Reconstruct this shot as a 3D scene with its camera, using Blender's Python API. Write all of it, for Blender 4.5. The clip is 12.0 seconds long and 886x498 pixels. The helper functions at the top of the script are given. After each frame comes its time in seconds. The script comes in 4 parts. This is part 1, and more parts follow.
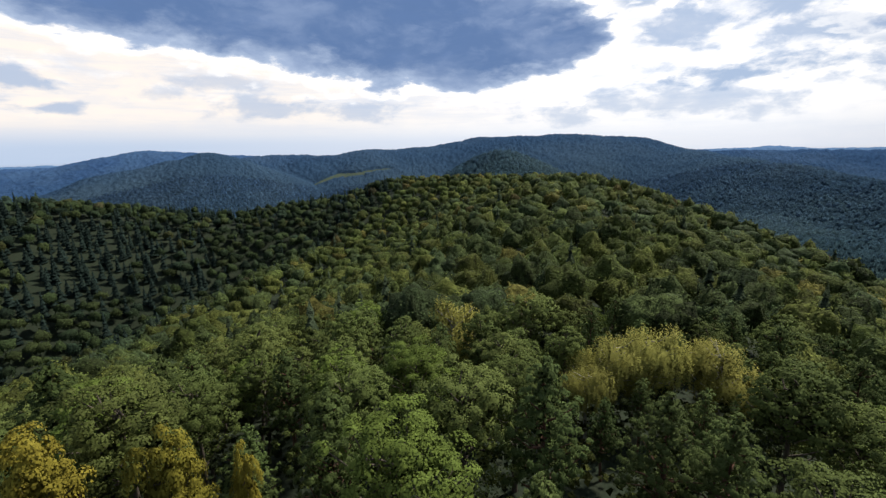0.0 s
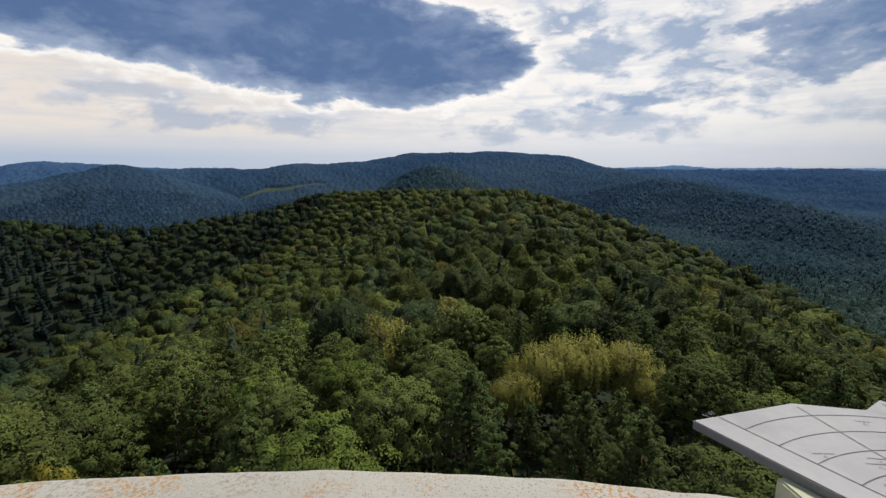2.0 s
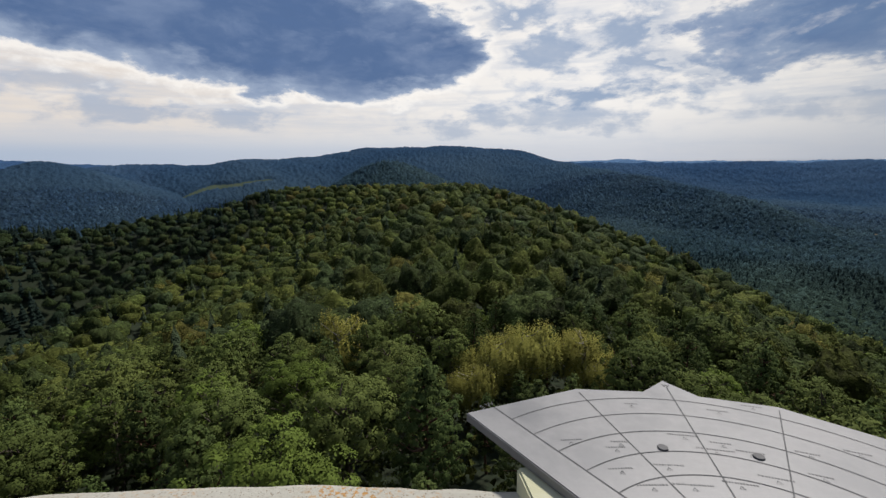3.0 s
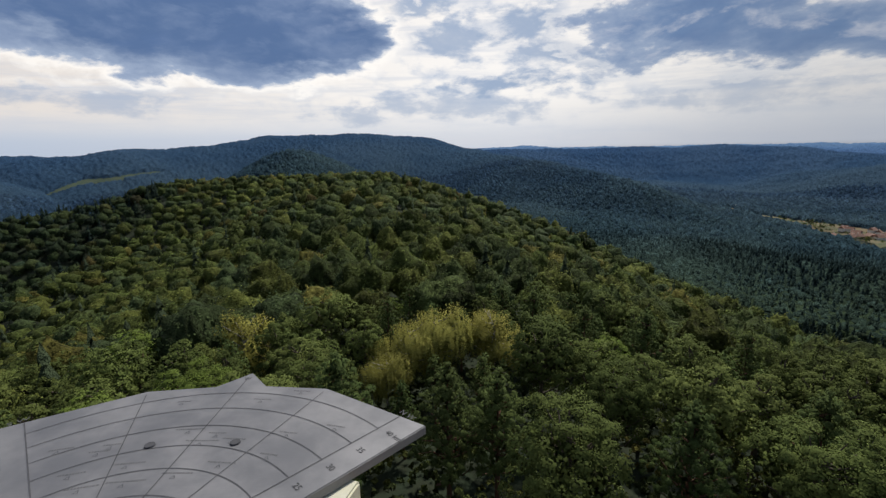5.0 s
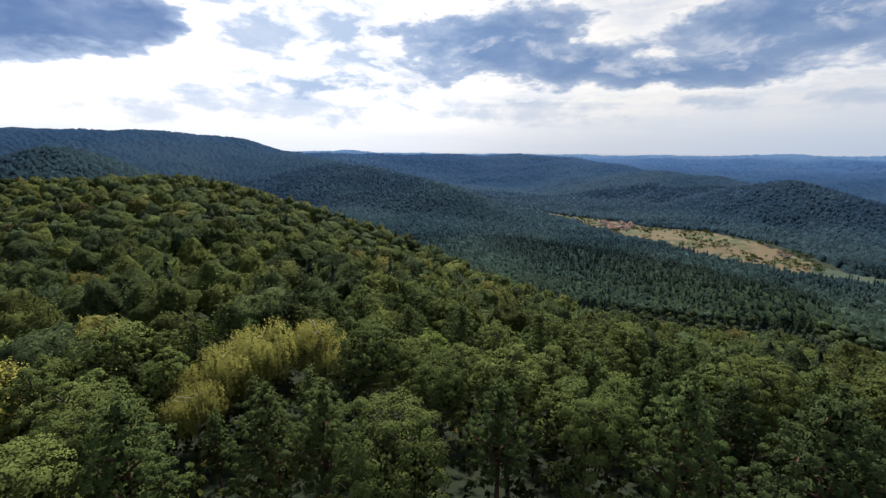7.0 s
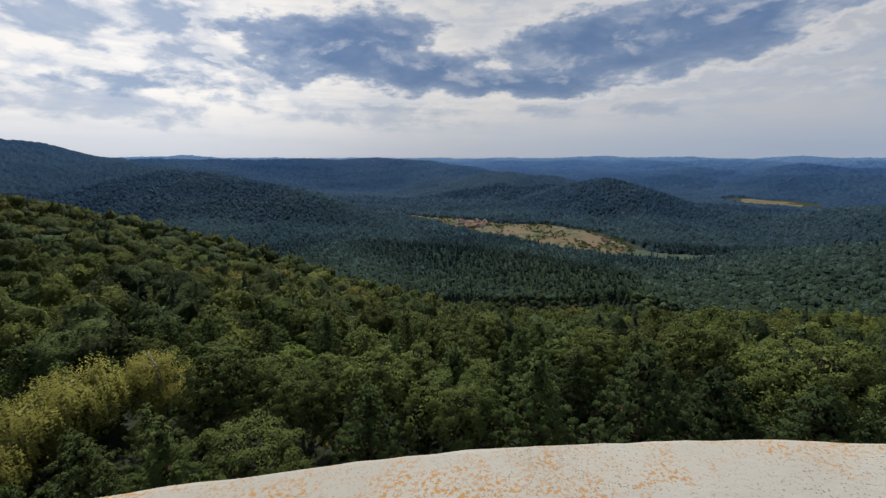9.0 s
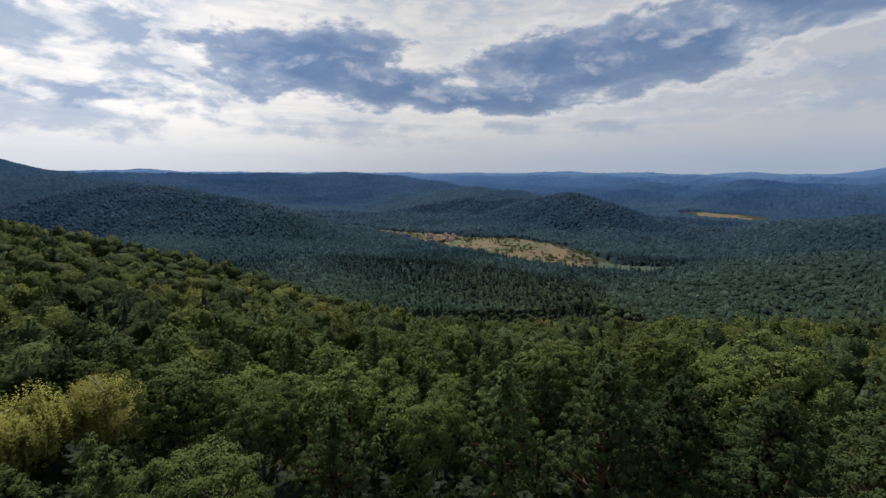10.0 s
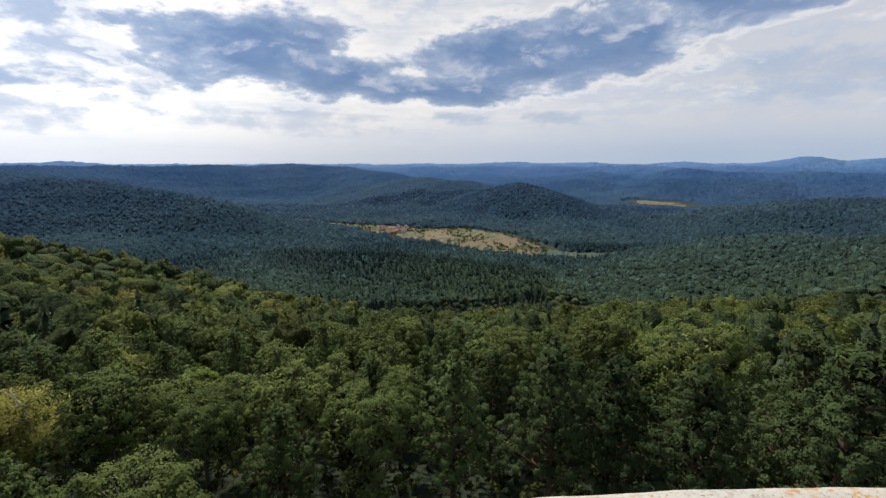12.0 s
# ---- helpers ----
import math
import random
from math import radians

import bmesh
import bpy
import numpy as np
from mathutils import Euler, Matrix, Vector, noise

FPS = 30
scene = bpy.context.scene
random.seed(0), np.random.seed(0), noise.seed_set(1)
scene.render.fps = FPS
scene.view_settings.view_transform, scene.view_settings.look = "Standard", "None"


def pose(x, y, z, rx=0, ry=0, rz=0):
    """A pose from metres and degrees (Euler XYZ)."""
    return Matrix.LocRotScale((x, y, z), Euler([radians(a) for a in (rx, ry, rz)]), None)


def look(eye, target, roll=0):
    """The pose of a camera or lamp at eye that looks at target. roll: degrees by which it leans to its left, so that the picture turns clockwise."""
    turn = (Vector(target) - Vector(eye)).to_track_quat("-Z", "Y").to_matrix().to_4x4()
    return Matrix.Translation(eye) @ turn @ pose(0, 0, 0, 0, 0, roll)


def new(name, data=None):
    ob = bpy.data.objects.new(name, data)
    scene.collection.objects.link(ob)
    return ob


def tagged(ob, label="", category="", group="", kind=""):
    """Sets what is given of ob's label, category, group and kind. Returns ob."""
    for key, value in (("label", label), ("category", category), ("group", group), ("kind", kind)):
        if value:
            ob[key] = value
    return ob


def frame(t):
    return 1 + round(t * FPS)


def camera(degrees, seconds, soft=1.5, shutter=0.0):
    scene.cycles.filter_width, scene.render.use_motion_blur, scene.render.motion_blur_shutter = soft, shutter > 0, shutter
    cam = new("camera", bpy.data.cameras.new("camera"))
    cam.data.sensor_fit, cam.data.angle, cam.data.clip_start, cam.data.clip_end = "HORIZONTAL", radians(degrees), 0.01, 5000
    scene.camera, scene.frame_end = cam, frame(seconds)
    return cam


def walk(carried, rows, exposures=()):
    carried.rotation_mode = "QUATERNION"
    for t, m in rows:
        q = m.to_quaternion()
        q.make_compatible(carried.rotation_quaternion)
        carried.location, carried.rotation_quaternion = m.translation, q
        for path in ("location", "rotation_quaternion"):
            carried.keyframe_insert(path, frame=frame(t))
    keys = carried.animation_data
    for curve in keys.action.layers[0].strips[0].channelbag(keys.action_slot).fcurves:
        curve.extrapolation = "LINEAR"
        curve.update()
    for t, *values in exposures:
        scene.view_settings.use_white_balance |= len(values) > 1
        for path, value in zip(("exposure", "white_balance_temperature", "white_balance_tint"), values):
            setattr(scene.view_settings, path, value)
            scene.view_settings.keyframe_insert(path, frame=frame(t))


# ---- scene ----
# ---- camera ----
cam = camera(91.1, 12.0, soft=1.4)
DECK = 24.0          # height of the orientation table above the foot of the tower
PATH = [(0, -1.243, -0.536, 0.600, 25.98, -12.74, -1.31), (0.5, -1.085, -0.508, 0.548, 24.49, -11.64, -0.88),
        (1, -0.925, -0.485, 0.491, 23.61, -10.83, -0.79), (1.5, -0.732, -0.495, 0.428, 22.03, -10.70, -0.63),
        (2, -0.567, -0.490, 0.432, 17.22, -10.90, -0.51), (2.5, -0.409, -0.431, 0.419, 13.43, -11.16, -0.61),
        (4.5, 0.204, -0.301, 0.412, 5.25, -13.36, -1.43), (5, 0.393, -0.323, 0.427, 0.14, -13.41, -1.33),
        (5.5, 0.594, -0.360, 0.419, -3.57, -13.02, -1.05), (6, 0.808, -0.393, 0.421, -9.28, -12.82, -0.74),
        (6.5, 0.969, -0.500, 0.480, -16.45, -12.87, -0.37), (7, 1.112, -0.620, 0.542, -22.75, -13.02, 0.46),
        (7.5, 1.229, -0.718, 0.589, -29.11, -13.17, 0.31), (9.5, 1.776, -0.813, 0.319, -42.87, -11.66, 0.29),
        (10, 1.925, -0.826, 0.310, -44.86, -10.53, 0.37), (10.5, 2.066, -0.881, 0.295, -47.78, -10.16, 0.26),
        (11, 2.181, -0.939, 0.270, -50.44, -10.43, 0.12), (11.5, 2.252, -0.978, 0.251, -51.07, -10.75, 0.29),
        (12, 2.294, -1.039, 0.241, -51.17, -11.65, 0.12)]


def eye_pose(x, y, z, yaw, pitch, roll):
    return Matrix.Translation((x, y, DECK + z)) @ Euler((0, 0, radians(yaw))).to_matrix().to_4x4() @ \
        Euler((radians(90 + pitch), 0, 0)).to_matrix().to_4x4() @ Euler((0, 0, radians(roll))).to_matrix().to_4x4()


EXPOSURES = [(0, -0.02), (1.2, -0.04), (2.3, -0.46), (4.8, -0.40), (5.6, -0.18), (6.3, -0.04), (7.3, 0.16), (7.8, 0.16), (9.0, -0.36), (9.6, -0.36), (10.5, -0.02), (11.0, 0.20), (11.5, 0.12), (12, 0.02)]
walk(cam, [(t, eye_pose(*row)) for t, *row in PATH], EXPOSURES)


# ---- node helpers ----
class Nodes:
    """Short ways to add nodes to one tree."""

    def __init__(self, tree):
        self.tree = tree
        tree.nodes.clear()

    def add(self, kind, **settings):
        node = self.tree.nodes.new(kind)
        for key, value in settings.items():
            setattr(node, key, value)
        return node

    def put(self, socket, value):
        if isinstance(value, bpy.types.NodeSocket):
            self.tree.links.new(value, socket)
        elif value is not None:
            socket.default_value = value

    def math(self, op, a, b=None, c=None, clamp=False):
        node = self.add("ShaderNodeMath", operation=op, use_clamp=clamp)
        for socket, value in zip(node.inputs, (a, b, c)):
            self.put(socket, value)
        return node.outputs[0]

    def vec(self, op, a, b=None, scale=None):
        node = self.add("ShaderNodeVectorMath", operation=op)
        self.put(node.inputs[0], a)
        if b is not None:
            self.put(node.inputs[1], b)
        if scale is not None:
            self.put(node.inputs["Scale"], scale)
        return node.outputs["Value"] if op in ("DOT_PRODUCT", "LENGTH") else node.outputs["Vector"]

    def noise(self, vector, scale, detail=4.0, rough=0.55, out=0):
        node = self.add("ShaderNodeTexNoise")
        self.put(node.inputs["Vector"], vector)
        node.inputs["Scale"].default_value, node.inputs["Detail"].default_value = scale, detail
        node.inputs["Roughness"].default_value = rough
        return node.outputs[out]

    def voronoi(self, vector, scale, out="Distance"):
        node = self.add("ShaderNodeTexVoronoi")
        self.put(node.inputs["Vector"], vector)
        node.inputs["Scale"].default_value = scale
        return node.outputs[out]

    def span(self, value, a, b, to_a=0.0, to_b=1.0, smooth=True):
        node = self.add("ShaderNodeMapRange", interpolation_type="SMOOTHSTEP" if smooth else "LINEAR")
        for socket, v in zip(node.inputs, (value, a, b, to_a, to_b)):
            self.put(socket, v)
        return node.outputs[0]

    def mix(self, fac, a, b, kind="MIX"):
        node = self.add("ShaderNodeMix", data_type="RGBA", blend_type=kind)
        self.put(node.inputs[0], fac)
        self.put(node.inputs[6], (*a, 1) if isinstance(a, tuple) else a)
        self.put(node.inputs[7], (*b, 1) if isinstance(b, tuple) else b)
        return node.outputs[2]


# ---- sky ----
SUN_AZ, SUN_EL = 28.0, 52.0
world = bpy.data.worlds.new("sky")
scene.world = world
world.use_nodes = True
n = Nodes(world.node_tree)
way = n.vec("NORMALIZE", n.add("ShaderNodeTexCoord").outputs["Generated"])
split = n.add("ShaderNodeSeparateXYZ")
n.put(split.inputs[0], way)
az = n.math("MULTIPLY", n.math("ARCTAN2", split.outputs[0], split.outputs[1]), 57.296)
el = n.math("MULTIPLY", n.math("ARCSINE", split.outputs[2]), 57.296)
place = n.add("ShaderNodeCombineXYZ")
n.put(place.inputs[0], az)
n.put(place.inputs[1], el)
broad = n.vec("MULTIPLY", place.outputs[0], (0.085, 0.19, 0))          # clouds lie flat, so they look wider than high
bend = n.vec("SUBTRACT", n.noise(broad, 1.0, 5.0, 0.55, out=1), (0.5, 0.5, 0.5))
where = n.vec("ADD", place.outputs[0], n.vec("MULTIPLY", bend, (7.0, 2.4, 0)))
curl = n.vec("ADD", broad, n.vec("SCALE", bend, scale=0.55))
billow = n.noise(curl, 1.15, 9.0, 0.56)
puffy = n.noise(n.vec("ADD", n.vec("MULTIPLY", place.outputs[0], (0.26, 0.56, 0)), n.vec("SCALE", bend, scale=0.9)), 1.0, 8.0, 0.58)
# the heavy clouds: bearing, height, half width, half height, all in degrees
CLOUDS = [(-60, 17.8, 15, 6.4), (-46, 17.0, 18, 7.2), (-32, 15.3, 17, 7.6), (-20, 13.0, 14, 6.0), (-12, 13.0, 7, 3.8), (29, 12.2, 13, 5.0), (39, 9.6, 10, 3.0),
          (50, 8.6, 13, 2.4), (60, 12.0, 14, 4.8), (71, 13.6, 13, 4.4), (83, 16.5, 11, 3.4)]
# the small ones: bearing, height, half width, half height, darkness
SCRAPS = [(-45, 5.5, 9, 1.5, 0.62), (-36.5, 5.2, 6, 1.3, 0.58), (-51.5, 7.9, 5, 1.0, 0.5), (-57.5, 6.6, 3.5, 1.1, 0.4), (-69, 7.6, 3.5, 1.5, 0.8), (-66.7, 4.95, 2.8, 0.8, 0.8),
          (9, 7.2, 10, 1.9, 1.0), (2, 4.8, 18, 2.2, 0.6), (1, 12.0, 6.5, 2.8, 0.8), (9, 13.6, 7, 3.2, 0.9), (14, 10.6, 8, 2.4, 0.8), (-3, 15.8, 7, 2.2, 0.8), (19.5, 8.9, 5, 1.3, 1.0),
          (52.5, 5.2, 4.5, 1.0, 0.5), (64, 5.1, 4.5, 1.0, 0.5), (92, 8.5, 14, 2.5, 0.4), (34, 4.6, 14, 1.4, 0.4)]


def blob(a, e, wide, high):
    off = n.vec("MULTIPLY", n.vec("SUBTRACT", where, (a, e, 0)), (1 / wide, 1 / high, 0))
    return n.math("SUBTRACT", 1.0, n.vec("LENGTH", off))


heavy = None
for cloud in CLOUDS:
    bump = blob(*cloud)
    heavy = bump if heavy is None else n.math("SMOOTH_MAX", heavy, bump, 0.15)
shaggy = n.math("ADD", n.math("MULTIPLY", n.math("SUBTRACT", billow, 0.5), 1.35), n.math("MULTIPLY", n.math("SUBTRACT", puffy, 0.5), 1.15))
body = n.math("ADD", heavy, n.math("MULTIPLY", shaggy, n.span(az, -36.0, 15.0, 0.55, 1.05)))
edge = n.span(body, -0.05, n.span(az, -26.0, 0.0, 0.09, 0.24))
core = n.span(body, 0.0, n.span(az, -20.0, 15.0, 0.42, 0.75))
scrap = None
for *cloud, dark in SCRAPS:
    bump = n.math("ADD", n.math("MULTIPLY", blob(*cloud), 0.8), n.math("MULTIPLY", shaggy, 1.6))
    bump = n.math("MULTIPLY", n.span(bump, 0.0, 0.62), dark)
    scrap = bump if scrap is None else n.math("MAXIMUM", scrap, bump)
streaks = n.noise(n.vec("MULTIPLY", place.outputs[0], (0.03, 0.36, 0)), 1.6, 7.0, 0.60)
veil = n.math("MULTIPLY", n.span(streaks, 0.44, 0.66), n.span(el, 1.0, 6.0, 0.25, 0.7))
lump = n.vec("ADD", n.vec("MULTIPLY", place.outputs[0], (0.13, 0.27, 0)), n.vec("SCALE", bend, scale=0.8))
relief = n.math("SUBTRACT", n.noise(lump, 1.0, 7.0, 0.55), n.noise(n.vec("ADD", lump, (-0.08, 0.26, 0)), 1.0, 7.0, 0.55))
sky = n.add("ShaderNodeTexSky", sky_type="NISHITA", sun_disc=False)
sky.sun_elevation, sky.sun_rotation = radians(SUN_EL), radians(SUN_AZ)
air = n.vec("SCALE", sky.outputs[0], scale=0.1)
sunward = n.span(n.math("ABSOLUTE", n.math("SUBTRACT", az, 8.0)), 8.0, 80.0)
high_pale = n.mix(sunward, (1.02, 1.00, 0.98), (0.53, 0.58, 0.68))
pale = n.mix(n.span(el, 0.0, 6.5), n.mix(sunward, (0.64, 0.67, 0.74), (0.42, 0.51, 0.66)), high_pale)
warmth = n.math("MULTIPLY", n.span(az, -70.0, 10.0, 1.0, 0.25), n.span(el, 1.0, 4.5))
pale = n.mix(warmth, pale, (0.86, 0.775, 0.70))
pale = n.mix(n.math("MULTIPLY", n.span(relief, 0.02, 0.2), n.span(el, 3.0, 8.0, 0.0, 0.5)), pale, (1.06, 1.01, 0.95))
thin = n.math("MULTIPLY", n.span(n.math("ADD", n.math("MULTIPLY", billow, 0.5), n.math("MULTIPLY", puffy, 0.5)), 0.44, 0.60), n.span(el, 2.0, 7.0, 0.15, 0.75))
pale = n.mix(n.math("MULTIPLY", thin, n.span(az, -45.0, 0.0, 0.45, 1.0)), pale, (0.51, 0.58, 0.71))
pale = n.mix(n.math("MULTIPLY", veil, 0.7), pale, (0.51, 0.58, 0.71))
pale = n.mix(scrap, pale, (0.33, 0.42, 0.58))
rim = n.math("MULTIPLY", n.span(body, -0.22, -0.03), n.span(az, -20.0, 30.0, 0.8, 0.35))
pale = n.mix(rim, pale, (1.08, 1.03, 0.97))
thick = n.mix(core, (0.38, 0.46, 0.61), n.mix(n.span(az, -10.0, 25.0), (0.092, 0.160, 0.322), (0.150, 0.245, 0.440)))
lift = n.span(relief, 0.0, 0.20)
thick = n.mix(n.math("MULTIPLY", lift, n.span(az, -30.0, 30.0, 0.35, 0.85)), thick, n.mix(n.span(az, -30.0, 30.0), (0.24, 0.32, 0.50), (0.60, 0.63, 0.72)))
thick = n.mix(n.math("MULTIPLY", n.span(relief, 0.0, -0.20), 0.35), thick, (0.10, 0.175, 0.36))
thick = n.mix(n.math("MULTIPLY", n.span(billow, 0.44, 0.72), 0.45), thick, (0.30, 0.38, 0.55))
clouded = n.mix(edge, pale, thick)
# heavy unseen cloud overhead and behind the tower, added to dim the fill light
added_deck = n.mix(n.span(billow, 0.35, 0.65), (0.12, 0.16, 0.24), (0.23, 0.28, 0.37))
behind = n.math("MAXIMUM", n.span(el, 20.0, 32.0), n.span(n.math("ABSOLUTE", n.math("SUBTRACT", az, 10.0)), 88.0, 115.0))
clouded = n.mix(n.math("MULTIPLY", behind, 0.92), clouded, added_deck)
full = n.mix(0.94, air, n.vec("SCALE", clouded, scale=n.span(az, 5.0, 45.0, 1.32, 1.0)))
ground_side = n.mix(n.span(el, -2.0, -0.2), (0.05, 0.07, 0.09), full)
back = n.add("ShaderNodeBackground")
n.put(back.inputs[0], ground_side)
back.inputs[1].default_value = 1.0
n.put(n.add("ShaderNodeOutputWorld").inputs[0], back.outputs[0])

sun_data = bpy.data.lights.new("sun", "SUN")
sun_data.energy, sun_data.angle, sun_data.color = 4.9, radians(5), (1.0, 0.95, 0.86)
sun = new("sun", sun_data)
sun.matrix_world = look((300 * math.sin(radians(SUN_AZ)), 300 * math.cos(radians(SUN_AZ)), 300 * math.tan(radians(SUN_EL))), (0, 0, 0))


# ---- materials ----
def material(name):
    m = bpy.data.materials.new(name)
    m.use_nodes = True
    return m, Nodes(m.node_tree)


def finish(nodes, color, rough=0.7, metal=0.0, bump=None, strength=0.3, dist=0.02, through_light=0.0, gloss=0.3):
    shader = nodes.add("ShaderNodeBsdfPrincipled")
    nodes.put(shader.inputs["Base Color"], (*color, 1) if isinstance(color, tuple) else color)
    nodes.put(shader.inputs["Roughness"], rough)
    nodes.put(shader.inputs["Metallic"], metal)
    shader.inputs["Specular IOR Level"].default_value = gloss
    if bump is not None:
        b = nodes.add("ShaderNodeBump")
        b.inputs["Strength"].default_value, b.inputs["Distance"].default_value = strength, dist
        nodes.put(b.inputs["Height"], bump)
        nodes.put(shader.inputs["Normal"], b.outputs[0])
    out = shader.outputs[0]
    if through_light:
        leafy = nodes.add("ShaderNodeBsdfTranslucent")
        nodes.put(leafy.inputs[0], (*color, 1) if isinstance(color, tuple) else color)
        both = nodes.add("ShaderNodeMixShader")
        both.inputs[0].default_value = through_light
        nodes.put(both.inputs[1], out)
        nodes.put(both.inputs[2], leafy.outputs[0])
        out = both.outputs[0]
    nodes.put(nodes.add("ShaderNodeOutputMaterial").inputs[0], out)


def leaf_material(name, color, warm, vary=0.2):
    """Foliage of one kind of tree: each leaf and each tree a little different."""
    m, q = material(name)
    geo, info = q.add("ShaderNodeNewGeometry"), q.add("ShaderNodeObjectInfo")
    base = q.mix(q.math("MULTIPLY", info.outputs["Random"], 0.7), color, warm)
    fine = q.span(geo.outputs["Random Per Island"], 0, 1, 1 - vary, 1 + vary, False)
    fine = q.math("MULTIPLY", fine, q.span(q.math("FRACT", q.math("MULTIPLY", info.outputs["Random"], 7.31)), 0, 1, 0.72, 1.22, False))
    place = q.add("ShaderNodeTexCoord").outputs["Object"]
    broad = q.span(q.noise(place, 0.5, 3.0), 0.3, 0.7, 0.75, 1.25)
    finish(q, q.vec("SCALE", base, scale=q.math("MULTIPLY", fine, broad)), 0.75, through_light=0.12, gloss=0.05)
    return m


def wood_material(name, through_light, vary, gloss=0.08, grain=1.1, depth=0.62):
    """Foliage of the woods: the colour of each tree is stored with it, leaves and twigs give it a grain."""
    m, q = material(name)
    geo = q.add("ShaderNodeNewGeometry")
    tint = q.add("ShaderNodeAttribute", attribute_name="tint").outputs["Color"]
    place = q.add("ShaderNodeTexCoord").outputs["Object"]
    tuft = q.noise(place, grain, 5.0, 0.7)
    leaf = q.math("MULTIPLY", q.span(geo.outputs["Random Per Island"], 0, 1, 1 - vary, 1 + vary, False), q.span(tuft, 0.34, 0.66, 1 - depth, 1 + depth, False))
    finish(q, q.vec("SCALE", tint, scale=leaf), 0.8, through_light=through_light, gloss=gloss, bump=tuft, strength=1.0, dist=1.0 / grain)
    return m


LEAF = {"oak": leaf_material("oak_leaves", (0.092, 0.122, 0.035), (0.112, 0.130, 0.037)),
        "maple": leaf_material("bright_leaves", (0.115, 0.160, 0.034), (0.120, 0.162, 0.034)),
        "pine": leaf_material("pine_needles", (0.072, 0.106, 0.034), (0.092, 0.116, 0.036)),
        # the pine's needles again, darker: shade of the right-hand trees put into the colour
        "fir": leaf_material("shaded_pine_needles", (0.038, 0.058, 0.022), (0.052, 0.068, 0.024)),
        "birch": leaf_material("birch_leaves", (0.250, 0.235, 0.056), (0.225, 0.222, 0.054)),
        "gold": leaf_material("golden_leaves", (0.240, 0.195, 0.030), (0.215, 0.200, 0.032))}
WOODS = wood_material("woodland_leaves", 0.10, 0.22, grain=0.9)
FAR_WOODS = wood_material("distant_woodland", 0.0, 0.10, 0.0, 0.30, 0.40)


def bark_material(name, color, second):
    m, q = material(name)
    place = q.add("ShaderNodeTexCoord").outputs["Object"]
    grain = q.noise(q.vec("MULTIPLY", place, (6, 6, 1.2)), 2.0, 6.0)
    finish(q, q.mix(q.span(grain, 0.35, 0.65), color, second), 0.9, bump=grain, strength=0.6, dist=0.03)
    return m


BARK = {"oak": bark_material("oak_bark", (0.07, 0.055, 0.04), (0.12, 0.10, 0.08)),
        "pine": bark_material("pine_bark", (0.16, 0.075, 0.045), (0.09, 0.06, 0.045)),
        "birch": bark_material("birch_bark", (0.55, 0.53, 0.48), (0.16, 0.14, 0.12))}

EARTH, q = material("forest_floor")
place = q.add("ShaderNodeTexCoord").outputs["Object"]
patch = q.noise(place, 0.02, 6.0)
grit = q.noise(place, 0.6, 6.0)
finish(q, q.mix(q.span(grit, 0.35, 0.65), q.mix(q.span(patch, 0.4, 0.6), (0.016, 0.027, 0.013), (0.024, 0.036, 0.017)), (0.018, 0.024, 0.012)), 0.95, bump=grit, strength=0.5, dist=0.4)

MEADOW, q = material("dry_meadow")
place = q.add("ShaderNodeTexCoord").outputs["Object"]
broad = q.noise(place, 0.016, 5.0)
fine = q.noise(q.vec("MULTIPLY", place, (1, 1, 0)), 0.06, 6.0, 0.65)
grass = q.mix(q.span(broad, 0.42, 0.55), (0.150, 0.110, 0.062), (0.062, 0.082, 0.036))
finish(q, q.mix(q.span(fine, 0.45, 0.60), grass, (0.168, 0.128, 0.074)), 0.95, bump=fine, strength=0.3, dist=0.3)

GRASS, q = material("valley_grass")
place = q.add("ShaderNodeTexCoord").outputs["Object"]
fine = q.noise(q.vec("MULTIPLY", place, (1, 1, 0)), 0.05, 6.0, 0.65)
finish(q, q.mix(q.span(fine, 0.40, 0.62), (0.044, 0.070, 0.046), (0.066, 0.086, 0.054)), 0.95, bump=fine, strength=0.3, dist=0.3)


# ---- terrain ----
EYE = DECK + 0.42


def polar(bearing, far, height):
    return (far * math.sin(radians(bearing)), far * math.cos(radians(bearing)), height)


def crest(bearing, far, rise, trees=14.0):
    """A point of a ridge whose tree tops stand at the given angle to the eye on the tower."""
    return polar(bearing, far, EYE + far * math.tan(radians(rise)) - trees)


